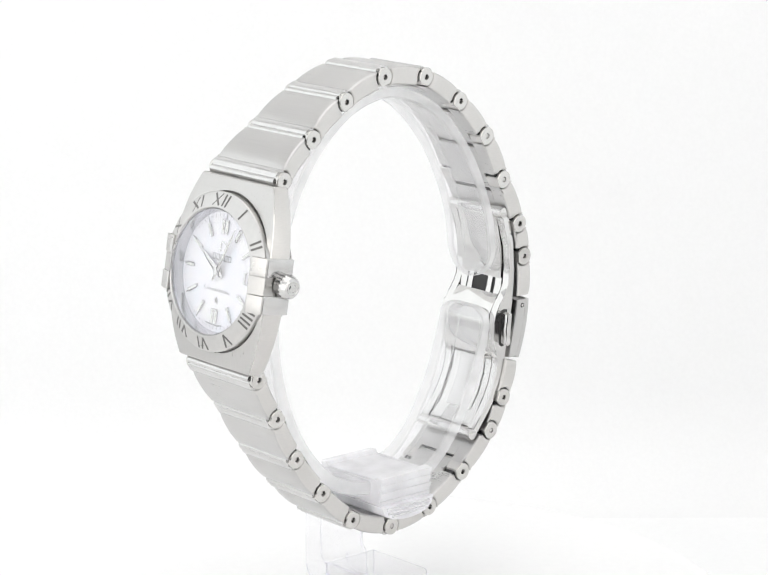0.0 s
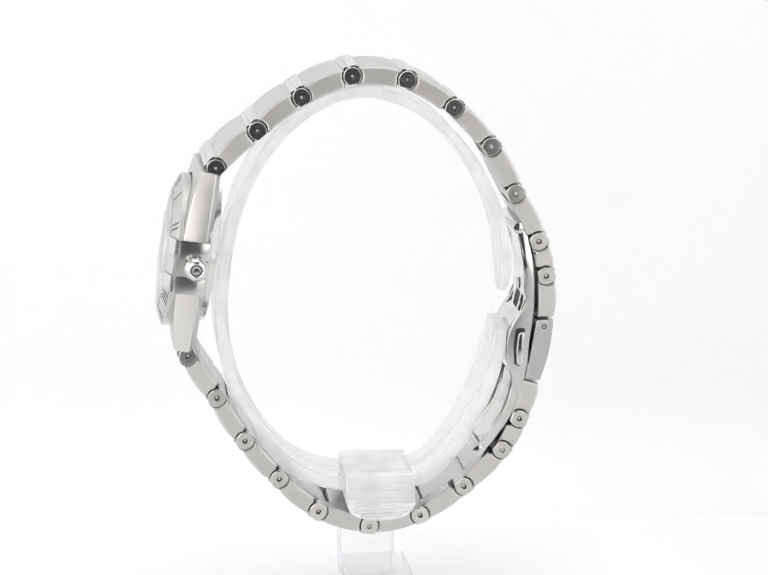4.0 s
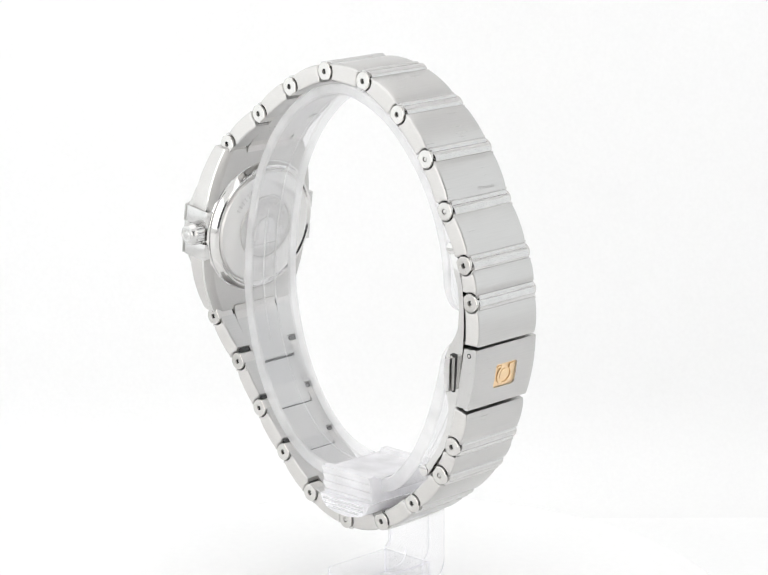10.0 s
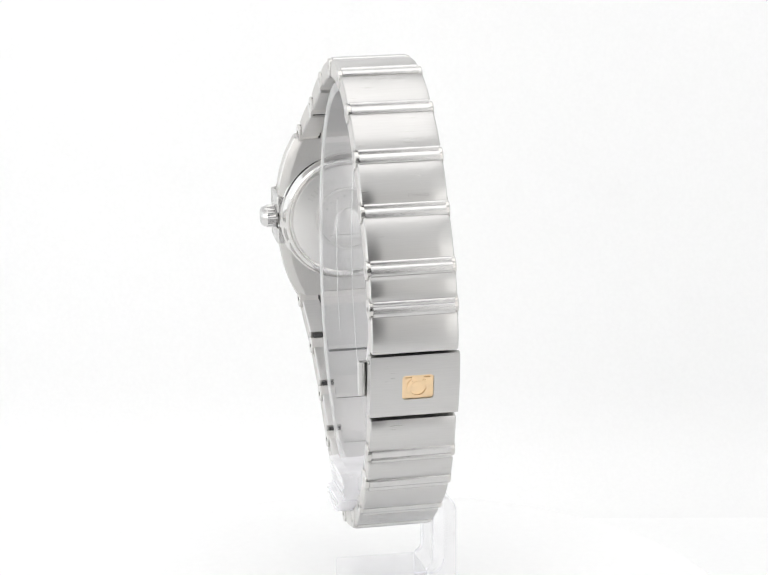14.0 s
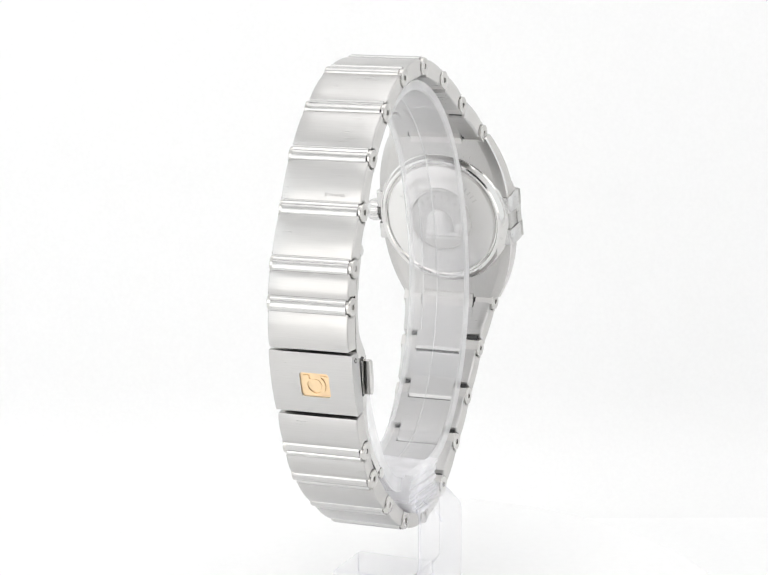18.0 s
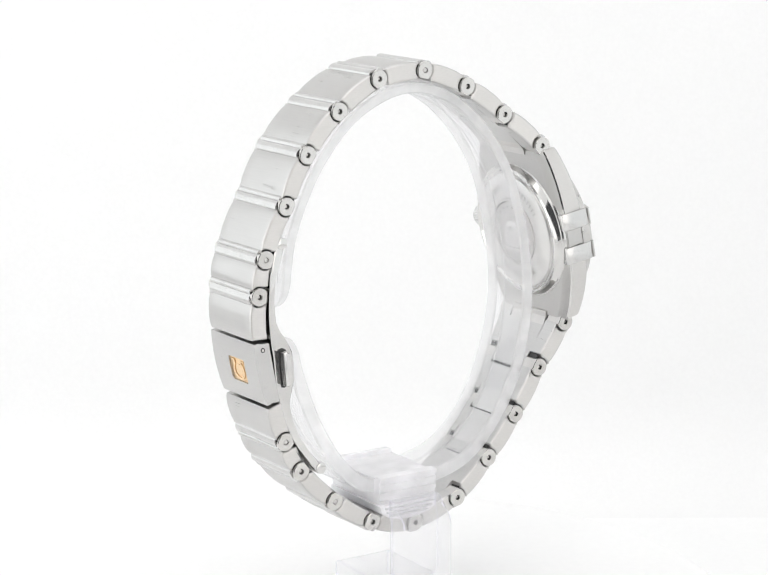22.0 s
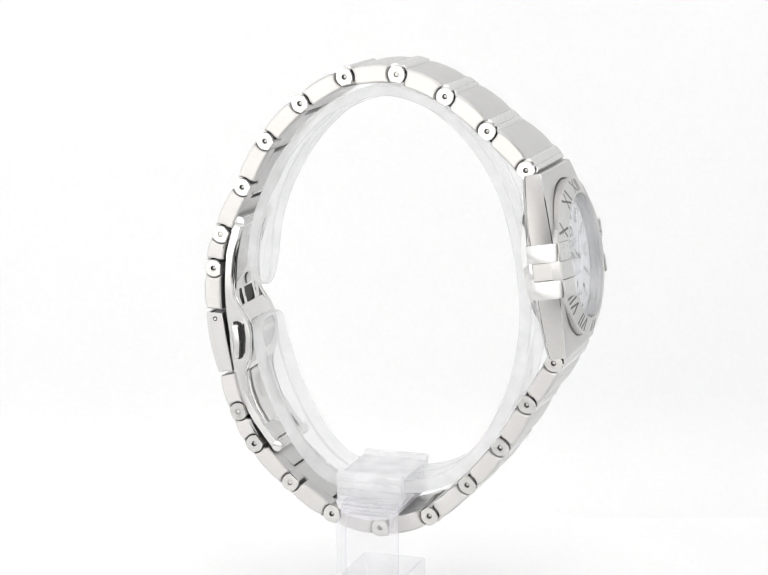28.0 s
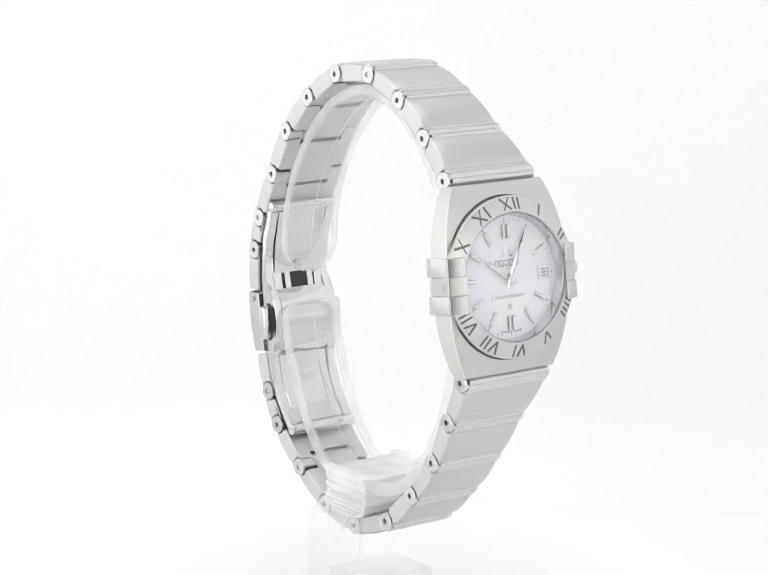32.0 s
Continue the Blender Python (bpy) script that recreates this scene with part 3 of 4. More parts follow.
def build_numerals(bezel):
    hours = {1: "I", 2: "II", 4: "IIII", 5: "V", 6: "VI", 7: "VII", 8: "VIII", 10: "X", 11: "XI", 12: "XII"}
    for h, text in hours.items():
        phi = radians(30 * h)
        total = sum(STROKES[c][0] for c in text)
        x = -total * 1.42 / 2
        bm = bmesh.new()

        def place(a, r, lift):
            f = (r - 7.75) / (9.44 - 7.75)
            n = 4.24 + (3.5 - 4.24) * f + lift
            ang = phi + a / 8.7
            return on_case(r * math.cos(ang), -r * math.sin(ang), n)
        for c in text:
            wide, strokes = STROKES[c]
            for (x0, y0), (x1, y1) in strokes:
                p0 = Vector((x + wide * 0.71 + x0 * 1.55, 7.88 + y0 * 1.42))
                p1 = Vector((x + wide * 0.71 + x1 * 1.55, 7.88 + y1 * 1.42))
                thick = 0.135 if not (c in "VX" and x0 > x1 or (c == "X" and y0 < y1)) else 0.08
                s = (p1 - p0).normalized().yx * Vector((-1, 1)) * thick
                slab(bm, [tuple(p0 - s), tuple(p1 - s), tuple(p1 + s), tuple(p0 + s)], 0.018, place)
            x += wide * 1.42
        part("numeral", bm, M_ENGRAVE, bezel, "engraved Roman numeral " + text)


def build_dial(dial):
    top = 2.6

    def place(h):
        return lambda a, b, lift: on_case(a, -b, top + h + lift)
    # applied hour bars with lume tips
    for h in range(1, 13):
        if h == 3:
            continue
        phi = radians(30 * h)
        c, s = math.cos(phi), math.sin(phi)
        r0, r1, w = (4.45, 6.2, 0.25) if h != 9 else (4.9, 6.2, 0.25)
        cols = (-0.33, 0.33) if h in (12, 6) else (0.0,)
        bm = bmesh.new()
        for o in cols:
            ww = w if h not in (12, 6) else 0.24
            prof = [(r0, 0.0), (r0 + 0.06, 0.22), (r1, 0.26), (r1, 0.0)]
            prism(bm, prof, o - ww, o + ww, 0.06, 1, place=lambda v: on_case(v.x * c - v.y * s, -(v.x * s + v.y * c), top + v.z))
        mark = part("hour_marker", bm, M_POLISH, dial)
        bm = bmesh.new()
        for o in cols:
            slab(bm, [(r0 + 0.35, o - 0.09), (r1 - 0.12, o - 0.09), (r1 - 0.12, o + 0.09), (r0 + 0.35, o + 0.09)], 0.02,
                 lambda a, b, lift: on_case(a * c - b * s, -(a * s + b * c), top + 0.255 + lift))
        part("lume", bm, M_LUME, mark, "pale lume strip")
    # minute ring
    bm = bmesh.new()
    for k in range(60):
        a = radians(6 * k)
        c, s = math.cos(a), math.sin(a)
        w, r0 = (0.06, 6.5) if k % 5 == 0 else (0.035, 6.6)
        slab(bm, [(r0 * c - w * s, r0 * s + w * c), (6.85 * c - w * s, 6.85 * s + w * c), (6.85 * c + w * s, 6.85 * s - w * c), (r0 * c + w * s, r0 * s - w * c)], 0.012, place(0.0))
    part("minute_track", bm, M_PRINT, dial, "printed ring of fine minute ticks")
    # small squares outside the hour bars
    bm = bmesh.new()
    for h in (1, 2, 4, 5, 6, 7, 8, 10, 11, 12):
        a = radians(30 * h)
        c, s = math.cos(a), math.sin(a)
        for r0, r1, w in ((6.28, 6.34, 0.2), (6.34, 6.55, 0.05)):
            slab(bm, [(r0 * c - w * s, r0 * s + w * c), (r1 * c - w * s, r1 * s + w * c), (r1 * c + w * s, r1 * s - w * c), (r0 * c + w * s, r0 * s - w * c)], 0.014, place(0.001))
    part("track_marks", bm, M_PRINT, dial, "fine grey printed marks by the hours")
    # date window with its frame, towards the crown
    bm = bmesh.new()
    for q in ([(-0.75, 4.55), (0.75, 4.55), (0.75, 4.85), (-0.75, 4.85)], [(-0.75, 4.85), (-0.75, 6.3), (-0.64, 6.3), (-0.64, 4.85)], [(0.64, 4.85), (0.64, 6.3), (0.75, 6.3), (0.75, 4.85)]):
        slab(bm, q, 0.16, place(0.002))
    date = part("date_frame", bm, M_POLISH, dial, "polished frame of the date window")
    bm = bmesh.new()
    for b0 in (5.15, 5.75):
        for q in ([(-0.48, b0), (-0.34, b0), (-0.34, b0 + 0.48), (-0.48, b0 + 0.48)], [(0.34, b0), (0.48, b0), (0.48, b0 + 0.48), (0.34, b0 + 0.48)],
                  [(-0.34, b0 + 0.34), (0.34, b0 + 0.34), (0.34, b0 + 0.48), (-0.34, b0 + 0.48)], [(-0.07, b0), (0.07, b0), (0.07, b0 + 0.34), (-0.07, b0 + 0.34)]):
            slab(bm, q, 0.012, place(0.003))
    part("date_print", bm, M_PRINT, date, "small dark bars on the date disc")
    # emblem, word bars, star, foot bars
    bm = bmesh.new()
    arc = [(3.05 + 0.62 * math.cos(a), 0.62 * math.sin(a)) for a in np.linspace(-2.45, 2.45, 25)]
    arc2 = [(3.05 + 0.42 * math.cos(a), 0.42 * math.sin(a)) for a in np.linspace(-2.45, 2.45, 25)]
    for k in range(24):
        slab(bm, [arc[k], arc[k + 1], arc2[k + 1], arc2[k]], 0.08, place(0.001))
    for sgn in (-1, 1):
        slab(bm, [(2.42, sgn * 0.25), (2.42, sgn * 0.8), (2.6, sgn * 0.8), (2.6, sgn * 0.25)], 0.08, place(0.001))
    part("emblem", bm, M_POLISH, dial, "applied polished horseshoe-shaped emblem")
    bm = bmesh.new()
    for k in range(5):
        b = -1.8 + k * 0.74
        slab(bm, [(1.3, b), (1.42, b), (1.42, b + 0.58), (1.3, b + 0.58)], 0.015, place(0.001))
        slab(bm, [(1.93, b), (2.05, b), (2.05, b + 0.58), (1.93, b + 0.58)], 0.015, place(0.001))
        slab(bm, [(1.42, b), (1.93, b), (1.93, b + 0.11), (1.42, b + 0.11)], 0.015, place(0.001))
        slab(bm, [(1.42, b + 0.47), (1.93, b + 0.47), (1.93, b + 0.58), (1.42, b + 0.58)], 0.015, place(0.001))
    part("word_mark", bm, M_PRINT, dial, "row of five small grey bar shapes")
    bm = bmesh.new()
    def loop(mid_a, mid_b, ra, rb, pen, a0=0.0, a1=2 * math.pi):
        angs = np.linspace(a0, a1, 13)
        pt = lambda x, g: (mid_a + (ra + g) * math.cos(x), mid_b + (rb + g) * math.sin(x) + 0.25 * (ra + g) * math.cos(x))
        for x0, x1 in zip(angs, angs[1:]):
            slab(bm, [pt(x0, pen), pt(x1, pen), pt(x1, -pen), pt(x0, -pen)], 0.012, place(0.001))
    loop(-2.08, -2.25, 0.36, 0.3, 0.035, 0.6, 5.6)
    for k in range(11):
        loop(-2.27, -1.75 + k * 0.38, 0.13, 0.14, 0.03)
    for k in (3, 5, 6, 8):
        slab(bm, [(-2.35, -1.75 + k * 0.38 + 0.12), (-1.9, -1.75 + k * 0.38 + 0.24), (-1.9, -1.75 + k * 0.38 + 0.29), (-2.35, -1.75 + k * 0.38 + 0.17)], 0.012, place(0.001))
    part("script_line", bm, M_PRINT, dial, "fine grey line of small loops and strokes")
    bm = bmesh.new()
    star = []
    for k in range(10):
        r = 0.42 if k % 2 == 0 else 0.17
        star.append((-3.45 + r * math.cos(math.pi * k / 5), r * math.sin(math.pi * k / 5)))
    slab(bm, star, 0.1, place(0.001))
    part("star", bm, M_PALE_PRINT, dial, "small pale five-pointed star")
    bm = bmesh.new()
    for k in range(9):
        if k == 4:
            continue
        a = math.pi + (k - 4) * 0.055
        r0, r1 = 6.32, 6.5
        c, s = math.cos(a), math.sin(a)
        w = 0.13
        slab(bm, [(r0 * c - w * s, r0 * s + w * c), (r1 * c - w * s, r1 * s + w * c), (r1 * c + w * s, r1 * s - w * c), (r0 * c + w * s, r0 * s - w * c)], 0.012, place(0.003))
    part("foot_print", bm, M_PRINT, dial, "tiny row of grey bars")


def build_pointers(watch):
    for name, deg, back, length, w, h, label in (("hour_hand", 302, 1.1, 4.0, 0.40, 0.42, "tapering polished hour hand"), ("minute_hand", 25, 1.3, 5.9, 0.27, 0.62, "slender polished minute hand")):
        phi = radians(deg)
        c, s = math.cos(phi), math.sin(phi)
        bm = bmesh.new()
        pl = lambda a, b, lift: on_case(a * c - b * s, -(a * s + b * c), 2.6 + h + lift)
        rows = []
        for a, ww in ((-back, 0.16), (-0.3, w * 0.9), (0.5, w), (length * 0.8, w * 0.55), (length, 0.05)):
            rows.append([bm.verts.new(pl(a, -ww, 0)), bm.verts.new(pl(a, 0, 0.1)), bm.verts.new(pl(a, ww, 0)), bm.verts.new(pl(a, 0, -0.02))])
        for p, q in zip(rows, rows[1:]):
            for i in range(4):
                bm.faces.new((p[i], p[(i + 1) % 4], q[(i + 1) % 4], q[i]))
        bm.faces.new(rows[0])
        bm.faces.new(rows[-1])
        hand = part(name, bm, M_POLISH, watch, label, smooth=20)
        bm = bmesh.new()
        slab(bm, [(1.1, -0.06), (length * 0.72, -0.05), (length * 0.72, 0.05), (1.1, 0.06)], 0.02, lambda a, b, lift: pl(a, b, 0.1 + lift))
        part("lume", bm, M_LUME, hand, "pale lume strip")
    bm = bmesh.new()
    tube(bm, on_case(0, 0, 2.6), Vector((OUT.x, 0, OUT.y)), 0.42, 0.36, 0.85, 20, 0.06)
    part("hand_pivot", bm, M_POLISH, watch, "round polished pivot cap")


# ---- the folding clasp ----
RAIL_OUT = [(16.95, 9.95), (17.98, 8.11), (18.55, 5.2), (18.76, 2.0), (18.76, -0.18), (18.52, -3.0), (18.22, -4.9), (18.0, -8.2), (17.55, -10.2), (16.73, -12.8), (15.95, -14.6), (15.05, -16.14), (12.55, -19.55)]
RAIL_IN = [(11.75, -18.80), (13.62, -16.65), (14.9, -14.9), (15.75, -13.0), (16.25, -11.0), (16.28, -9.9), (15.70, -8.5), (15.52, -7.3), (15.50, -5.2), (15.68, -3.9), (16.40, -2.6), (17.45, -1.3), (17.95, -0.2), (18.02, 2.4), (17.8, 4.8), (17.42, 6.6), (16.45, 8.9)]


def build_clasp(watch):
    clasp_y = YC + 0.05
    # cover plate with its sunk gold field
    a, b = Vector((21.12, -2.35)), Vector((19.52, -10.02))
    ia, ib = Vector((19.10, -2.28)), Vector((17.72, -9.86))
    d = (b - a)
    n = Vector((-d.y, d.x)).normalized()
    n = n if n.x > 0 else -n
    outer = lambda f, off=0.0: a + d * f + n * (0.34 * (1 - (2 * f - 1) ** 2) + off)
    bm = bmesh.new()
    hw, g0, g1, f0, f1 = 5.36, -1.5 - clasp_y + 0.02, 2.3 - clasp_y + 0.02, 0.315, 0.715

    def strip(fa, fb, y0, y1, bev, deep=0.6, k=6):
        fs = np.linspace(fa, fb, k)
        poly = [tuple(outer(f)) for f in fs] + [tuple(outer(f, -deep)) for f in fs[::-1]]
        prism(bm, poly, clasp_y + y0, clasp_y + y1, bev, 1)
    poly = [tuple(outer(f, -0.42)) for f in np.linspace(0.012, 0.988, 9)] + [tuple(ib + (ia - ib) * 0.012), tuple(ia + (ib - ia) * 0.012)]
    prism(bm, poly, clasp_y - hw + 0.02, clasp_y + hw - 0.02, 0.1, 1)
    strip(0.0, f0, -hw, hw, 0.04)
    strip(f1, 1.0, -hw, hw, 0.04)
    strip(f0, f1, -hw, g0, 0.0)
    strip(f0, f1, g1, hw, 0.0)
    cover = part("clasp_cover", bm, M_BRUSH, watch, "brushed clasp cover with a sunk gold field")
    bm = bmesh.new()
    poly = [tuple(outer(f, -0.24)) for f in np.linspace(f0 + 0.002, f1 - 0.002, 4)] + [tuple(outer(f, -0.6)) for f in (f1 - 0.002, f0 + 0.002)]
    prism(bm, poly, clasp_y + g0 + 0.01, clasp_y + g1 - 0.01, 0.0)
    plaque = part("gold_plaque", bm, M_GOLD, cover, "square rose gold plaque")
    # rounded corners of the sunk field
    span = d.length
    bm = bmesh.new()
    for ff, sf in ((f0, 1), (f1, -1)):
        for gg, sg in ((g0, 1), (g1, -1)):
            curve = [(0.0, 0.0), (0.42, 0.0)] + [(0.42 - 0.42 * math.sin(x), 0.42 - 0.42 * math.cos(x)) for x in np.linspace(0.2, math.pi / 2 - 0.2, 5)] + [(0.0, 0.42)]
            top = [(outer(ff + sf * p / span, -0.012), clasp_y + gg + sg * q) for p, q in curve]
            low = [(outer(ff + sf * p / span, -0.5), clasp_y + gg + sg * q) for p, q in curve]
            hi = [bm.verts.new((v.x, y, v.y)) for v, y in top]
            lo = [bm.verts.new((v.x, y, v.y)) for v, y in low]
            for k in range(len(hi)):
                j = (k + 1) % len(hi)
                bm.faces.new((hi[k], hi[j], lo[j], lo[k]))
            bm.faces.new(hi)
            bm.faces.new(lo)
    part("field_corners", bm, M_BRUSH, cover, "rounded corners of the sunk field")
    # emblem on the plaque: an open ring
    t = d.normalized()
    mid = outer((f0 + f1) / 2 + 0.01, -0.24)

    def on_plaque(p, q, lift):
        v = mid - t * p + n * lift
        return Vector((v.x, clasp_y + (g0 + g1) / 2 + q, v.y))
    bm = bmesh.new()
    k = 22
    angs = np.linspace(-2.5, 2.5, k)
    for r0, r1, h in ((1.0, 1.32, 0.14),):
        for i in range(k - 1):
            q = [(r * math.cos(x), r * math.sin(x)) for r, x in ((r0, angs[i]), (r1, angs[i]), (r1, angs[i + 1]), (r0, angs[i + 1]))]
            slab(bm, [(-p, s_) for p, s_ in q], h, on_plaque)
    for sg in (-1, 1):
        slab(bm, [(1.08, sg * 0.72), (1.08, sg * 1.5), (1.3, sg * 1.5), (1.3, sg * 0.72)], 0.14, on_plaque)
    slab(bm, [(0.78 * math.cos(x), 0.78 * math.sin(x)) for x in np.linspace(0, 2 * math.pi, 25)[:-1]], 0.07, on_plaque)
    part("emblem", bm, M_GOLD, plaque, "raised open-ring emblem")
    c = V2(PINS[10])
    for side in (-1, 1):
        # the cover's pin holes get their shade from dark plugs too
        bm = bmesh.new()
        tube(bm, (c.x, clasp_y + side * (hw - 0.3), c.y), (0, side, 0), 0.3, 0.3, 0.32, 18)
        part("pin_hole_shade", bm, M_GAP_SHADE, cover, "dark plug painting the shade round the pin")
        bm = bmesh.new()
        tube(bm, (c.x, clasp_y + side * (hw - 0.3), c.y), (0, side, 0), 0.17, 0.17, 0.36, 14, 0.04)
        part("pin", bm, M_SIDE, cover)
    # blades
    for side in (-1, 1):
        bm = bmesh.new()
        y0, y1 = sorted((clasp_y + side * 3.75, clasp_y + side * 4.9))
        prism(bm, RAIL_OUT + RAIL_IN, y0, y1, 0.14)
        part("clasp_rail", bm, M_POLISH, watch, "polished curved side rail of the clasp")
    cap = [(17.95, -2.0), (18.15, -3.0), (17.75, -8.0), (17.4, -10.0), (16.5, -10.3), (16.1, -9.6), (15.62, -8.5), (15.44, -7.3), (15.42, -5.2), (15.6, -3.9), (16.35, -2.55), (17.2, -1.6)]
    bm = bmesh.new()
    prism(bm, cap, clasp_y - 3.8, clasp_y + 3.8, 0.05)
    part("clasp_block", bm, M_POLISH, watch, "polished bridge across the clasp")
    plate = lambda pts, th: [(x - 0.0, z) for x, z in pts] + [(x + th, z + 0.05) for x, z in pts[::-1]]
    up = [(16.55, 8.9), (17.2, 7.0), (17.55, 4.5), (17.7, 2.0), (17.66, 0.4)]
    bm = bmesh.new()
    prism(bm, plate(up, 0.7), clasp_y - 3.62, clasp_y + 3.62, 0.1)
    part("clasp_plate", bm, M_POLISH, watch, "polished inner plate of the upper blade")
    for side in (-1, 1):
        bm = bmesh.new()
        prism(bm, plate([(17.66, 0.5), (17.5, -0.6), (17.15, -1.6)], 0.6), clasp_y + side * 1.75 - 0.42, clasp_y + side * 1.75 + 0.42, 0.08)
        part("clasp_prong", bm, M_POLISH, watch, "short polished prong of the upper blade")
    for side in (-1, 1):
        bm = bmesh.new()
        y0, y1 = sorted((clasp_y + side * 2.55, clasp_y + side * 3.7))
        prism(bm, plate([(17.8, 0.5), (17.65, -0.6), (17.3, -1.75)], 0.6), y0, y1, 0.05)
        part("clasp_wing", bm, M_POLISH, watch, "polished shoulder beside a prong")
    # a dark block behind the prongs paints the shade of the opening
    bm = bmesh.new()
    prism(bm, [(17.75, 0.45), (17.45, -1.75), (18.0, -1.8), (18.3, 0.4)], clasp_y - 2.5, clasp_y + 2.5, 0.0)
    part("prong_gap_shade", bm, M_GAP_SHADE, watch, "dark block painting the shade between the prongs")
    bm = bmesh.new()
    tube(bm, (17.6, clasp_y, 1.3), (-1, 0, 0), 0.75, 0.7, 0.12, 24, 0.03)
    part("clasp_stud", bm, M_MEDAL, watch, "flat round stud on the upper blade")
    low = [(16.5, -10.2), (16.2, -12.2), (15.3, -14.6), (14.0, -16.7), (12.4, -18.4)]
    bm = bmesh.new()
    prism(bm, plate(low, 0.75), clasp_y - 3.75, clasp_y + 3.75, 0.06)
    lowp = part("clasp_plate", bm, M_POLISH, watch, "polished inner plate of the lower blade")
    bm = bmesh.new()
    prism(bm, [(x - 0.10, z) for x, z in low[:4]] + [(x + 0.1, z) for x, z in low[:4][::-1]], clasp_y - 2.3, clasp_y + 2.3, 0.03, 1)
    panel = part("inner_panel", bm, M_BACK, lowp, "satin panel with a faint stamp")
    bm = bmesh.new()
    for k in range(9):
        f = 0.12 + k * 0.085
        p = Vector((16.5, -10.2)).lerp(Vector((15.3, -14.6)), f)
        for y0, y1 in ((-0.9, -0.25), (0.2, 0.7)):
            if (k * 7) % 5 != 0:
                slab(bm, [(0.0, y0), (0.22, y0), (0.22, y1), (0.0, y1)], 0.02, lambda q, y, lift: Vector((p.x - 0.17 - lift + 0.05 * (f - 0.5), clasp_y + y, p.y - q)))
    part("stamp", bm, M_BACK, panel, "faint stamped rows")
    for c in ((16.76, 9.35), (11.9, -19.1)):
        bm = bmesh.new()
        tube(bm, (c[0], clasp_y - 5.0, c[1]), (0, 1, 0), 0.72, 0.72, 10.0, 24, 0.2)
        part("clasp_barrel", bm, M_POLISH, watch, "polished hinge barrel of the clasp")
    for side in (-1, 1):
        bm = bmesh.new()
        k = [(17.75, -3.5), (17.1, -3.35), (16.55, -3.6), (16.2, -5.8), (16.35, -7.9), (16.85, -8.2), (17.3, -8.1)]
        y0, y1 = sorted((clasp_y + side * 4.6, clasp_y + side * 6.15))
        prism(bm, [(16.95 + (x - 16.95) * 0.72, -5.8 + (z + 5.8) * 0.9) for x, z in k], y0, y1, 0.3, 3)
        part("clasp_button", bm, M_POLISH, watch, "oblong polished push button")
        # a dark plate behind the button paints the shade of its gap
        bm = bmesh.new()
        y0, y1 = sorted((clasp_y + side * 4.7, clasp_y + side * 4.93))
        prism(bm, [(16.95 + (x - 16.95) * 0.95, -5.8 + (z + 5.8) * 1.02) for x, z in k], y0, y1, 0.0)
        part("button_gap_shade", bm, M_GAP_SHADE, watch, "dark plate painting the shade round the push button")


def build_watch():
    watch = new("wristwatch")
    tagged(watch, "stainless steel wristwatch with closed bracelet on a clear stand", "wristwatch")
    build_case(watch)
    build_pointers(watch)
    for i in range(21):
        if i != 10:
            build_hinge(watch, i)
    for i in range(9):
        build_link(watch, PINS[i], PINS[i + 1], HALF[i], HALF[i + 1])
    build_link(watch, PINS[9], (20.2, -2.05), HALF[9], HALF[10], cut_b=False, tongue=False)
    build_link(watch, (18.45, -10.15), PINS[11], HALF[10], HALF[11], cut_a=False, flip=True)
    for i in range(11, 20):
        build_link(watch, PINS[i], PINS[i + 1], HALF[i], HALF[i + 1], flip=True)
    # a short etched signature on one link of the back
    A, B = V2(PINS[6]), V2(PINS[7])
    t = (B - A).normalized()
    n = Vector((-t.y, t.x))
    bm = bmesh.new()
    def on_link(q, w, lift):
        p = A + t * (5.05 + q) + n * (1.325 - 0.16 * q + lift)
        return Vector((p.x, w, p.y))
    for q0, q1, y0, y1 in ((-0.22, 0.2, 0.5, 0.58), (-0.2, -0.13, 0.58, 0.95), (-0.1, -0.04, 0.95, 2.45), (0.08, 0.13, 1.1, 2.5), (-0.14, 0.0, 1.5, 1.57), (-0.05, 0.1, 1.9, 1.97)):
        slab(bm, [(q0, y0), (q1, y0), (q1, y1), (q0, y1)], 0.012, on_link)
    ringp = [[(0.02 + r * math.cos(x), 2.72 + r * 1.3 * math.sin(x)) for x in np.linspace(0, 2 * math.pi, 13)] for r in (0.2, 0.13)]
    for k in range(12):
        slab(bm, [ringp[0][k], ringp[0][k + 1], ringp[1][k + 1], ringp[1][k]], 0.012, on_link)
    part("etched_mark", bm, M_PALE_PRINT, watch, "small etched squiggle on a link")
    build_clasp(watch)
    return watch


# ---- the clear stand ----
CUFF = [(15.35, 0.65), (15.5, 4.5), (14.9, 9.0), (13.0, 14.2), (9.8, 19.4), (5.0, 24.0), (-1.5, 26.4), (-7.8, 25.0), (-13.2, 20.6), (-17.0, 14.6), (-19.0, 8.0), (-19.85, 2.5),
        (-20.0, -2.0), (-19.35, -6.6), (-18.15, -10.9), (-16.2, -15.1), (-13.9, -18.3), (-11.1, -20.9), (-8.0, -22.4), (-4.0, -23.2), (0.0, -23.4), (3.6, -23.0), (6.3, -21.8), (9.3, -18.6),
        (11.95, -14.0), (13.6, -9.8), (14.5, -6.6), (14.8, -4.6), (14.8, -3.1)]


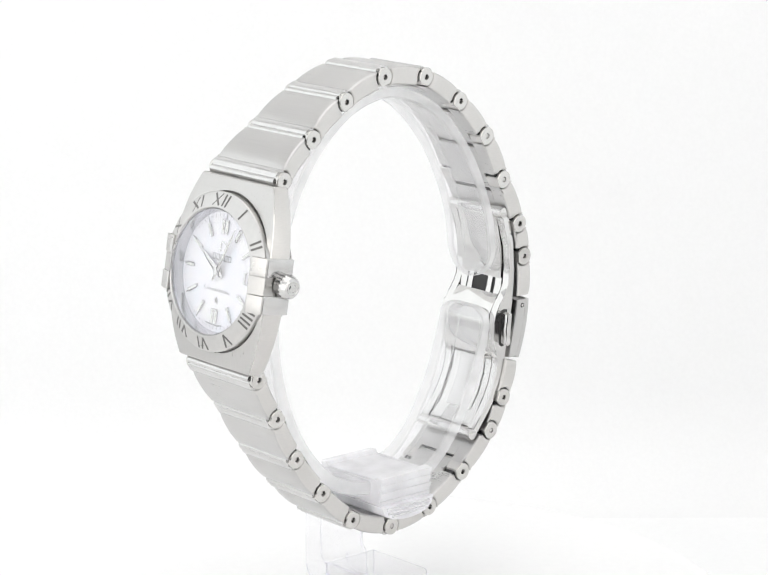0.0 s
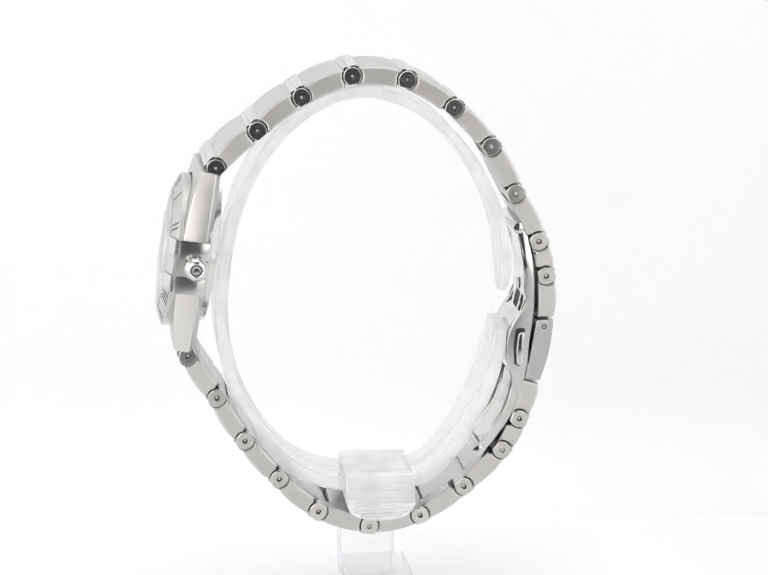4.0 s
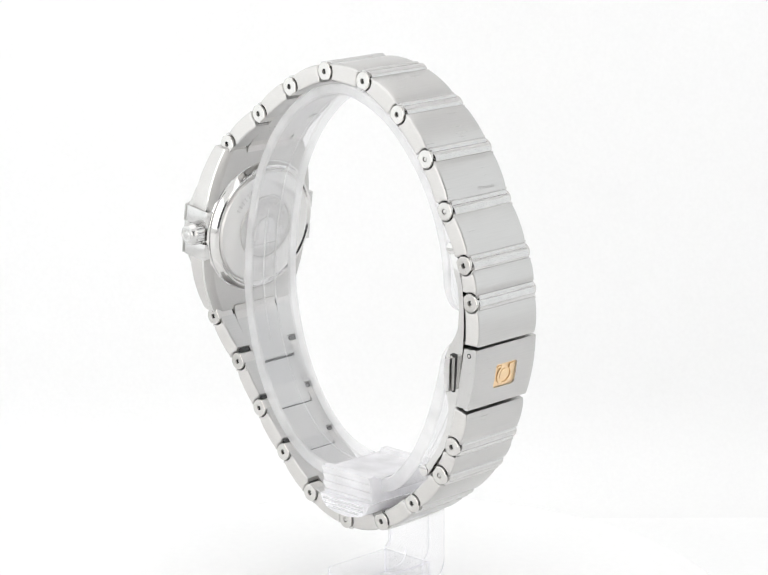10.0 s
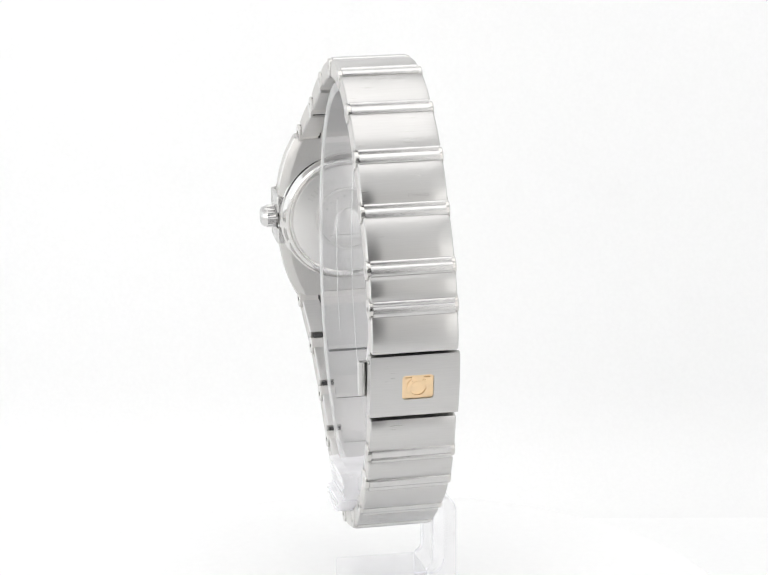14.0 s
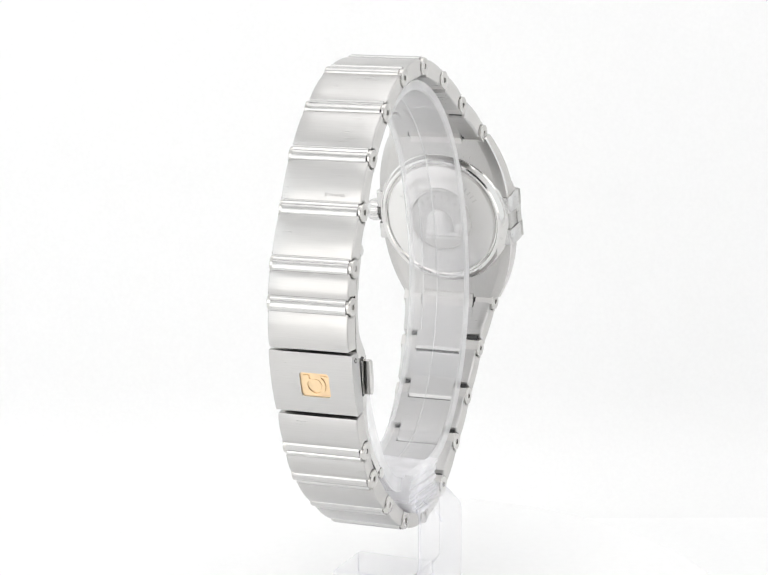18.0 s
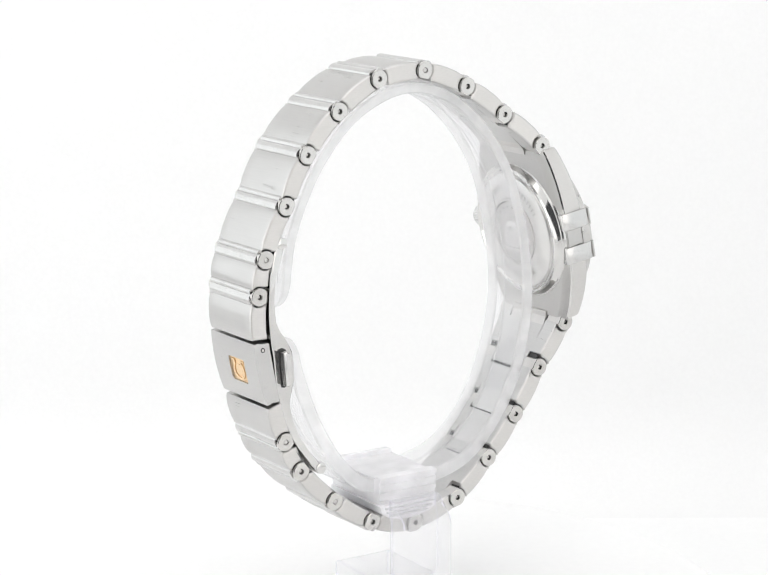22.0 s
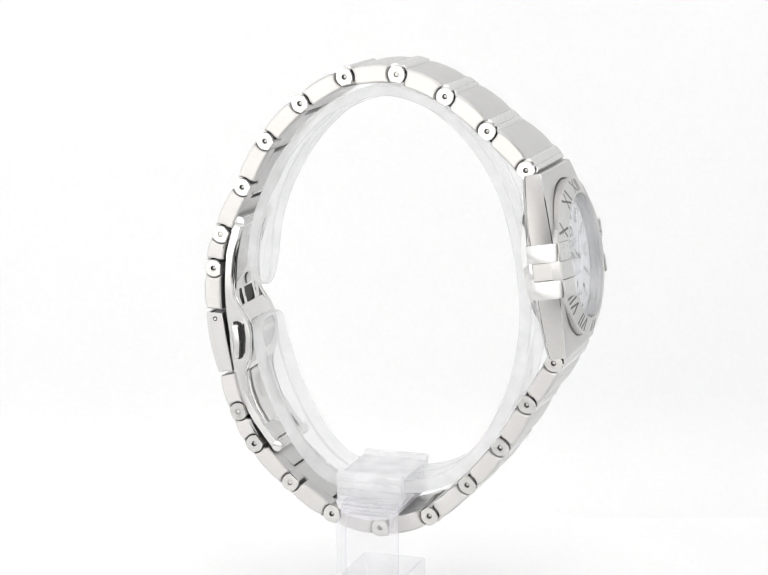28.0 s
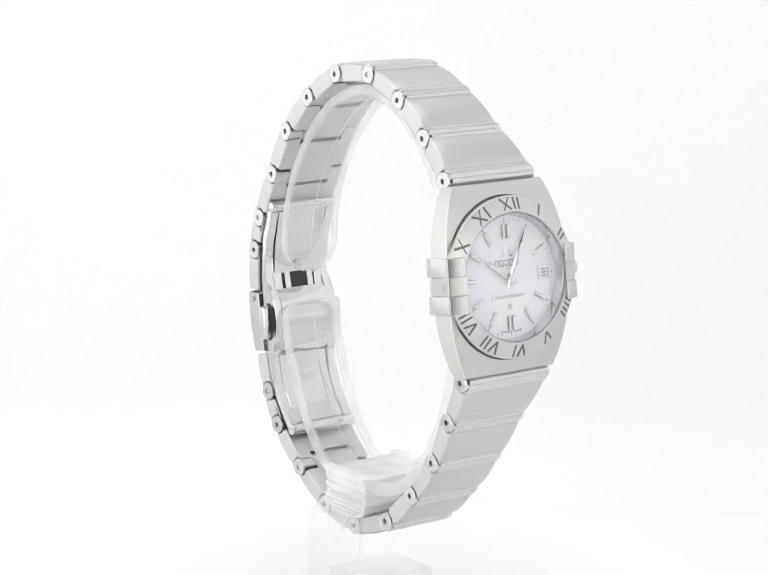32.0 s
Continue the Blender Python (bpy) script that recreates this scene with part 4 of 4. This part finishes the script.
def spline(pts, k=9):
    out = []
    for i in range(len(pts) - 1):
        p = [V2(pts[max(0, min(len(pts) - 1, i + j))]) for j in (-1, 0, 1, 2)]
        for s in range(k):
            t = s / k
            out.append(0.5 * (2 * p[1] + (p[2] - p[0]) * t + (2 * p[0] - 5 * p[1] + 4 * p[2] - p[3]) * t * t + (3 * p[1] - p[0] - 3 * p[2] + p[3]) * t ** 3))
    return out + [V2(pts[-1])]


LEAN = 1.045                      # the watch and the cuff lean a little on the stand


def build_stand():
    stand = new("watch_stand")
    tagged(stand, "clear acrylic watch stand with an open C-shaped cuff", "display stand")
    lean = Matrix.Rotation(radians(LEAN), 3, "X")
    path = spline(CUFF)
    path = [path[0].lerp(path[1], k / 6) for k in range(6)] + path[1:-1] + [path[-2].lerp(path[-1], k / 6) for k in range(7)]      # finer at the tips
    m = len(path)
    arc = [0.0]
    for a, b in zip(path, path[1:]):
        arc.append(arc[-1] + (b - a).length)
    bm = bmesh.new()
    rows = []
    for i, p in enumerate(path):
        t = (path[min(i + 1, m - 1)] - path[max(i - 1, 0)]).normalized()
        n = Vector((-t.y, t.x))
        e = min(arc[i], arc[-1] - arc[i])
        rad = 4.15 if i < m / 2 else 2.2
        tip = 4.15 if i < m / 2 else 4.2
        full = 4.05 + (tip - 4.05) * max(0.0, 1 - e / 12)
        hw = full if e > rad else full - rad + math.sqrt(max(0.0, rad ** 2 - (rad - e) ** 2))
        hw = max(hw, 0.45)
        slip = -0.35 * max(0.0, 1 - arc[i] / 14)      # the upper tip is a little askew
        low = max(0.0, min(1.0, (arc[i] / arc[-1] - 0.4) / 0.25))
        th = (0.66 + 0.24 * low) * (1.0 if e > 6 else 0.66 + 0.34 * e / 6)
        ring = [(-hw + 0.2, th), (-hw, th - 0.2), (-hw, -th + 0.2), (-hw + 0.2, -th), (hw - 0.2, -th), (hw, -th + 0.2), (hw, th - 0.2), (hw - 0.2, th)]
        rows.append([bm.verts.new(lean @ Vector((p.x + n.x * o, 0.05 + slip + y, p.y + n.y * o))) for y, o in ring])
    for p, q in zip(rows, rows[1:]):
        for i in range(8):
            bm.faces.new((p[i], p[(i + 1) % 8], q[(i + 1) % 8], q[i])).material_index = 0 if i in (3, 7) else 1
    bm.faces.new(rows[0]).material_index = 1
    bm.faces.new(rows[-1]).material_index = 1
    cuff = part("cuff", bm, M_ACRYL, stand, "thin clear C-shaped cuff inside the bracelet")
    cuff.data.materials.append(M_EDGE)
    # fine mould lines on the cuff
    for y0, i0, i1 in ((0.1, 12, m - 14), (-1.9, 93, 127)):
        bm = bmesh.new()
        rows = []
        for i in range(i0, i1):
            p = path[i]
            t = (path[i + 1] - path[i - 1]).normalized()
            n = Vector((-t.y, t.x))
            rows.append([bm.verts.new(lean @ Vector((p.x + n.x * o, y0 + y, p.y + n.y * o))) for y, o in ((-0.06, 0.84), (0.0, 0.93), (0.06, 0.84))])
        for p, q in zip(rows, rows[1:]):
            for i in range(3):
                bm.faces.new((p[i], p[(i + 1) % 3], q[(i + 1) % 3], q[i]))
        bm.faces.new(rows[0])
        bm.faces.new(rows[-1])
        part("mould_line", bm, M_EDGE, cuff, "fine moulded line")
    # saddle: a clear block with finely stepped ends, narrowing to a flat-bottomed keel
    ends = []
    for k in range(7):
        z0 = -21.6 - 0.52 * k
        y0 = 5.75 - 0.05 * k + (0.0, -0.28, -0.1, -0.35)[k % 4]
        ends += [(-y0, z0), (-y0, z0 - 0.44)]
    bm = bmesh.new()
    prism(bm, [(-4.6, -21.5)] + ends + [(0.3 - y, z) for y, z in ends[::-1]] + [(4.9, -21.5), (4.9, -22.1), (-4.6, -22.1)], -4.7, 3.75, 0.1, 1, place=lambda v: Vector((v.y, v.x, v.z)))
    saddle = part("saddle", bm, M_SADDLE, stand, "clear saddle block with stepped ends")
    bm = bmesh.new()
    keel = [(-4.85 + 8.7 * f, -25.24 - 2.1 * (1 - (2 * f - 1) ** 2) ** 0.42) for f in np.linspace(0.0, 1.0, 25)]
    prism(bm, keel, -5.95, 5.95, 0.2)
    keel = part("keel", bm, M_KEEL, saddle, "rounded clear underside of the saddle")
    for side, y0 in ((-1, -5.95), (1, 5.95)):
        for z0, x0, x1 in ((-25.5, -4.1, 3.0), (-26.05, -3.9, 2.8), (-26.5, -3.2, 2.1)):
            bm = bmesh.new()
            prism(bm, [(y0 - side * 0.02, z0), (y0 + side * 0.16, z0 - 0.04), (y0 + side * 0.16, z0 - 0.24), (y0 - side * 0.02, z0 - 0.3)], x0, x1, place=lambda v: Vector((v.y, v.x, v.z)))
            part("ridge", bm, M_EDGE, keel)
    # leg and foot: a bent plate, narrower above
    out = [(5.96, -24.6), (6.8, -24.7), (7.4, -25.6)] + [(7.9 + 1.5 * math.sin(a), -27.6 + 1.5 * math.cos(a)) for a in np.linspace(0.1, math.pi / 2, 6)]
    out += [(9.4, -36.5)] + [(7.4 + 2.0 * math.cos(a), -36.5 - 2.0 * math.sin(a)) for a in np.linspace(0.2, math.pi / 2, 6)]
    out += [(5.4, -38.5), (5.4, -35.3)] + [(5.3 + 1.2 * math.sin(a), -34.1 - 1.2 * math.cos(a)) for a in np.linspace(0.3, math.pi / 2, 4)]
    out += [(6.5, -27.4), (6.3, -26.8), (5.96, -26.6)]
    bm = bmesh.new()
    prism(bm, out, -4.6, 2.5, 0.25, 2, place=lambda v: Vector((v.y, v.x, v.z)))
    bm.normal_update()
    # oblique faces take the tint that imitates light caught in the edges
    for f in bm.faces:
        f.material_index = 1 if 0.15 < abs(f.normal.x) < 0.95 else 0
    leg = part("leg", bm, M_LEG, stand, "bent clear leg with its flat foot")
    leg.data.materials.append(M_EDGE_TINT)
    bm = bmesh.new()
    prism(bm, [(5.39, -35.3), (5.39, -38.5), (-4.6, -38.5), (-5.0, -38.2), (-5.0, -35.6), (-4.7, -35.3)], -4.5, 3.7, 0.25, 2, place=lambda v: Vector((v.y, v.x, v.z)))
    bm.normal_update()
    # the foot's bevels carry the same painted edge light
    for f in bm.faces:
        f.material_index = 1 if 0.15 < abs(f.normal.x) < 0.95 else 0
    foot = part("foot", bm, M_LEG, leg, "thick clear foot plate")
    foot.data.materials.append(M_EDGE_TINT)
    return stand


def build_turntable():
    turn = new("turntable")
    tagged(turn, "round white turntable plate under the stand", "turntable")
    at = lambda u, y, n: Vector((u, y, n))
    bm = bmesh.new()
    soft = [(38.0 + 9.0 * math.sin(a), -5.0 + 5.0 * math.cos(a)) for a in np.linspace(0, math.pi / 2, 10)]
    lathe(bm, [(30.0, -6.5), (46.6, -6.5)] + soft[::-1] + [(20.0, 0.0)], at, n=128, cap_first=True, cap_last=True)
    part("plate", bm, M_TABLE, turn, "white plate with a softly rounded edge", smooth=40)
    bm = bmesh.new()
    lathe(bm, [(29.0, FLOOR + 0.05), (29.0, -6.52)], at, n=64, cap_first=True, cap_last=True)
    part("hub", bm, M_TENT, turn, "round white base of the turntable")
    return turn


build_tent()
turntable = build_turntable()
watch = build_watch()
stand = build_stand()


def motions():
    """The turntable turns at one steady pace; the stand and the watch ride on it."""
    rate, start = -8.5786, 41.386
    rows = [2.0 * k for k in range(17)]
    spin = lambda t: Matrix.Translation((0, 0, LIFT * MM)) @ pose(0, 0, 0, 0, 0, start + rate * t)
    walk(turntable, [(t, pose(0, 0, 0, 0, 0, start + rate * t)) for t in rows])
    walk(stand, [(t, spin(t)) for t in rows])
    walk(watch, [(t, spin(t) @ pose(0, 0, 0, LEAN)) for t in rows])


motions()
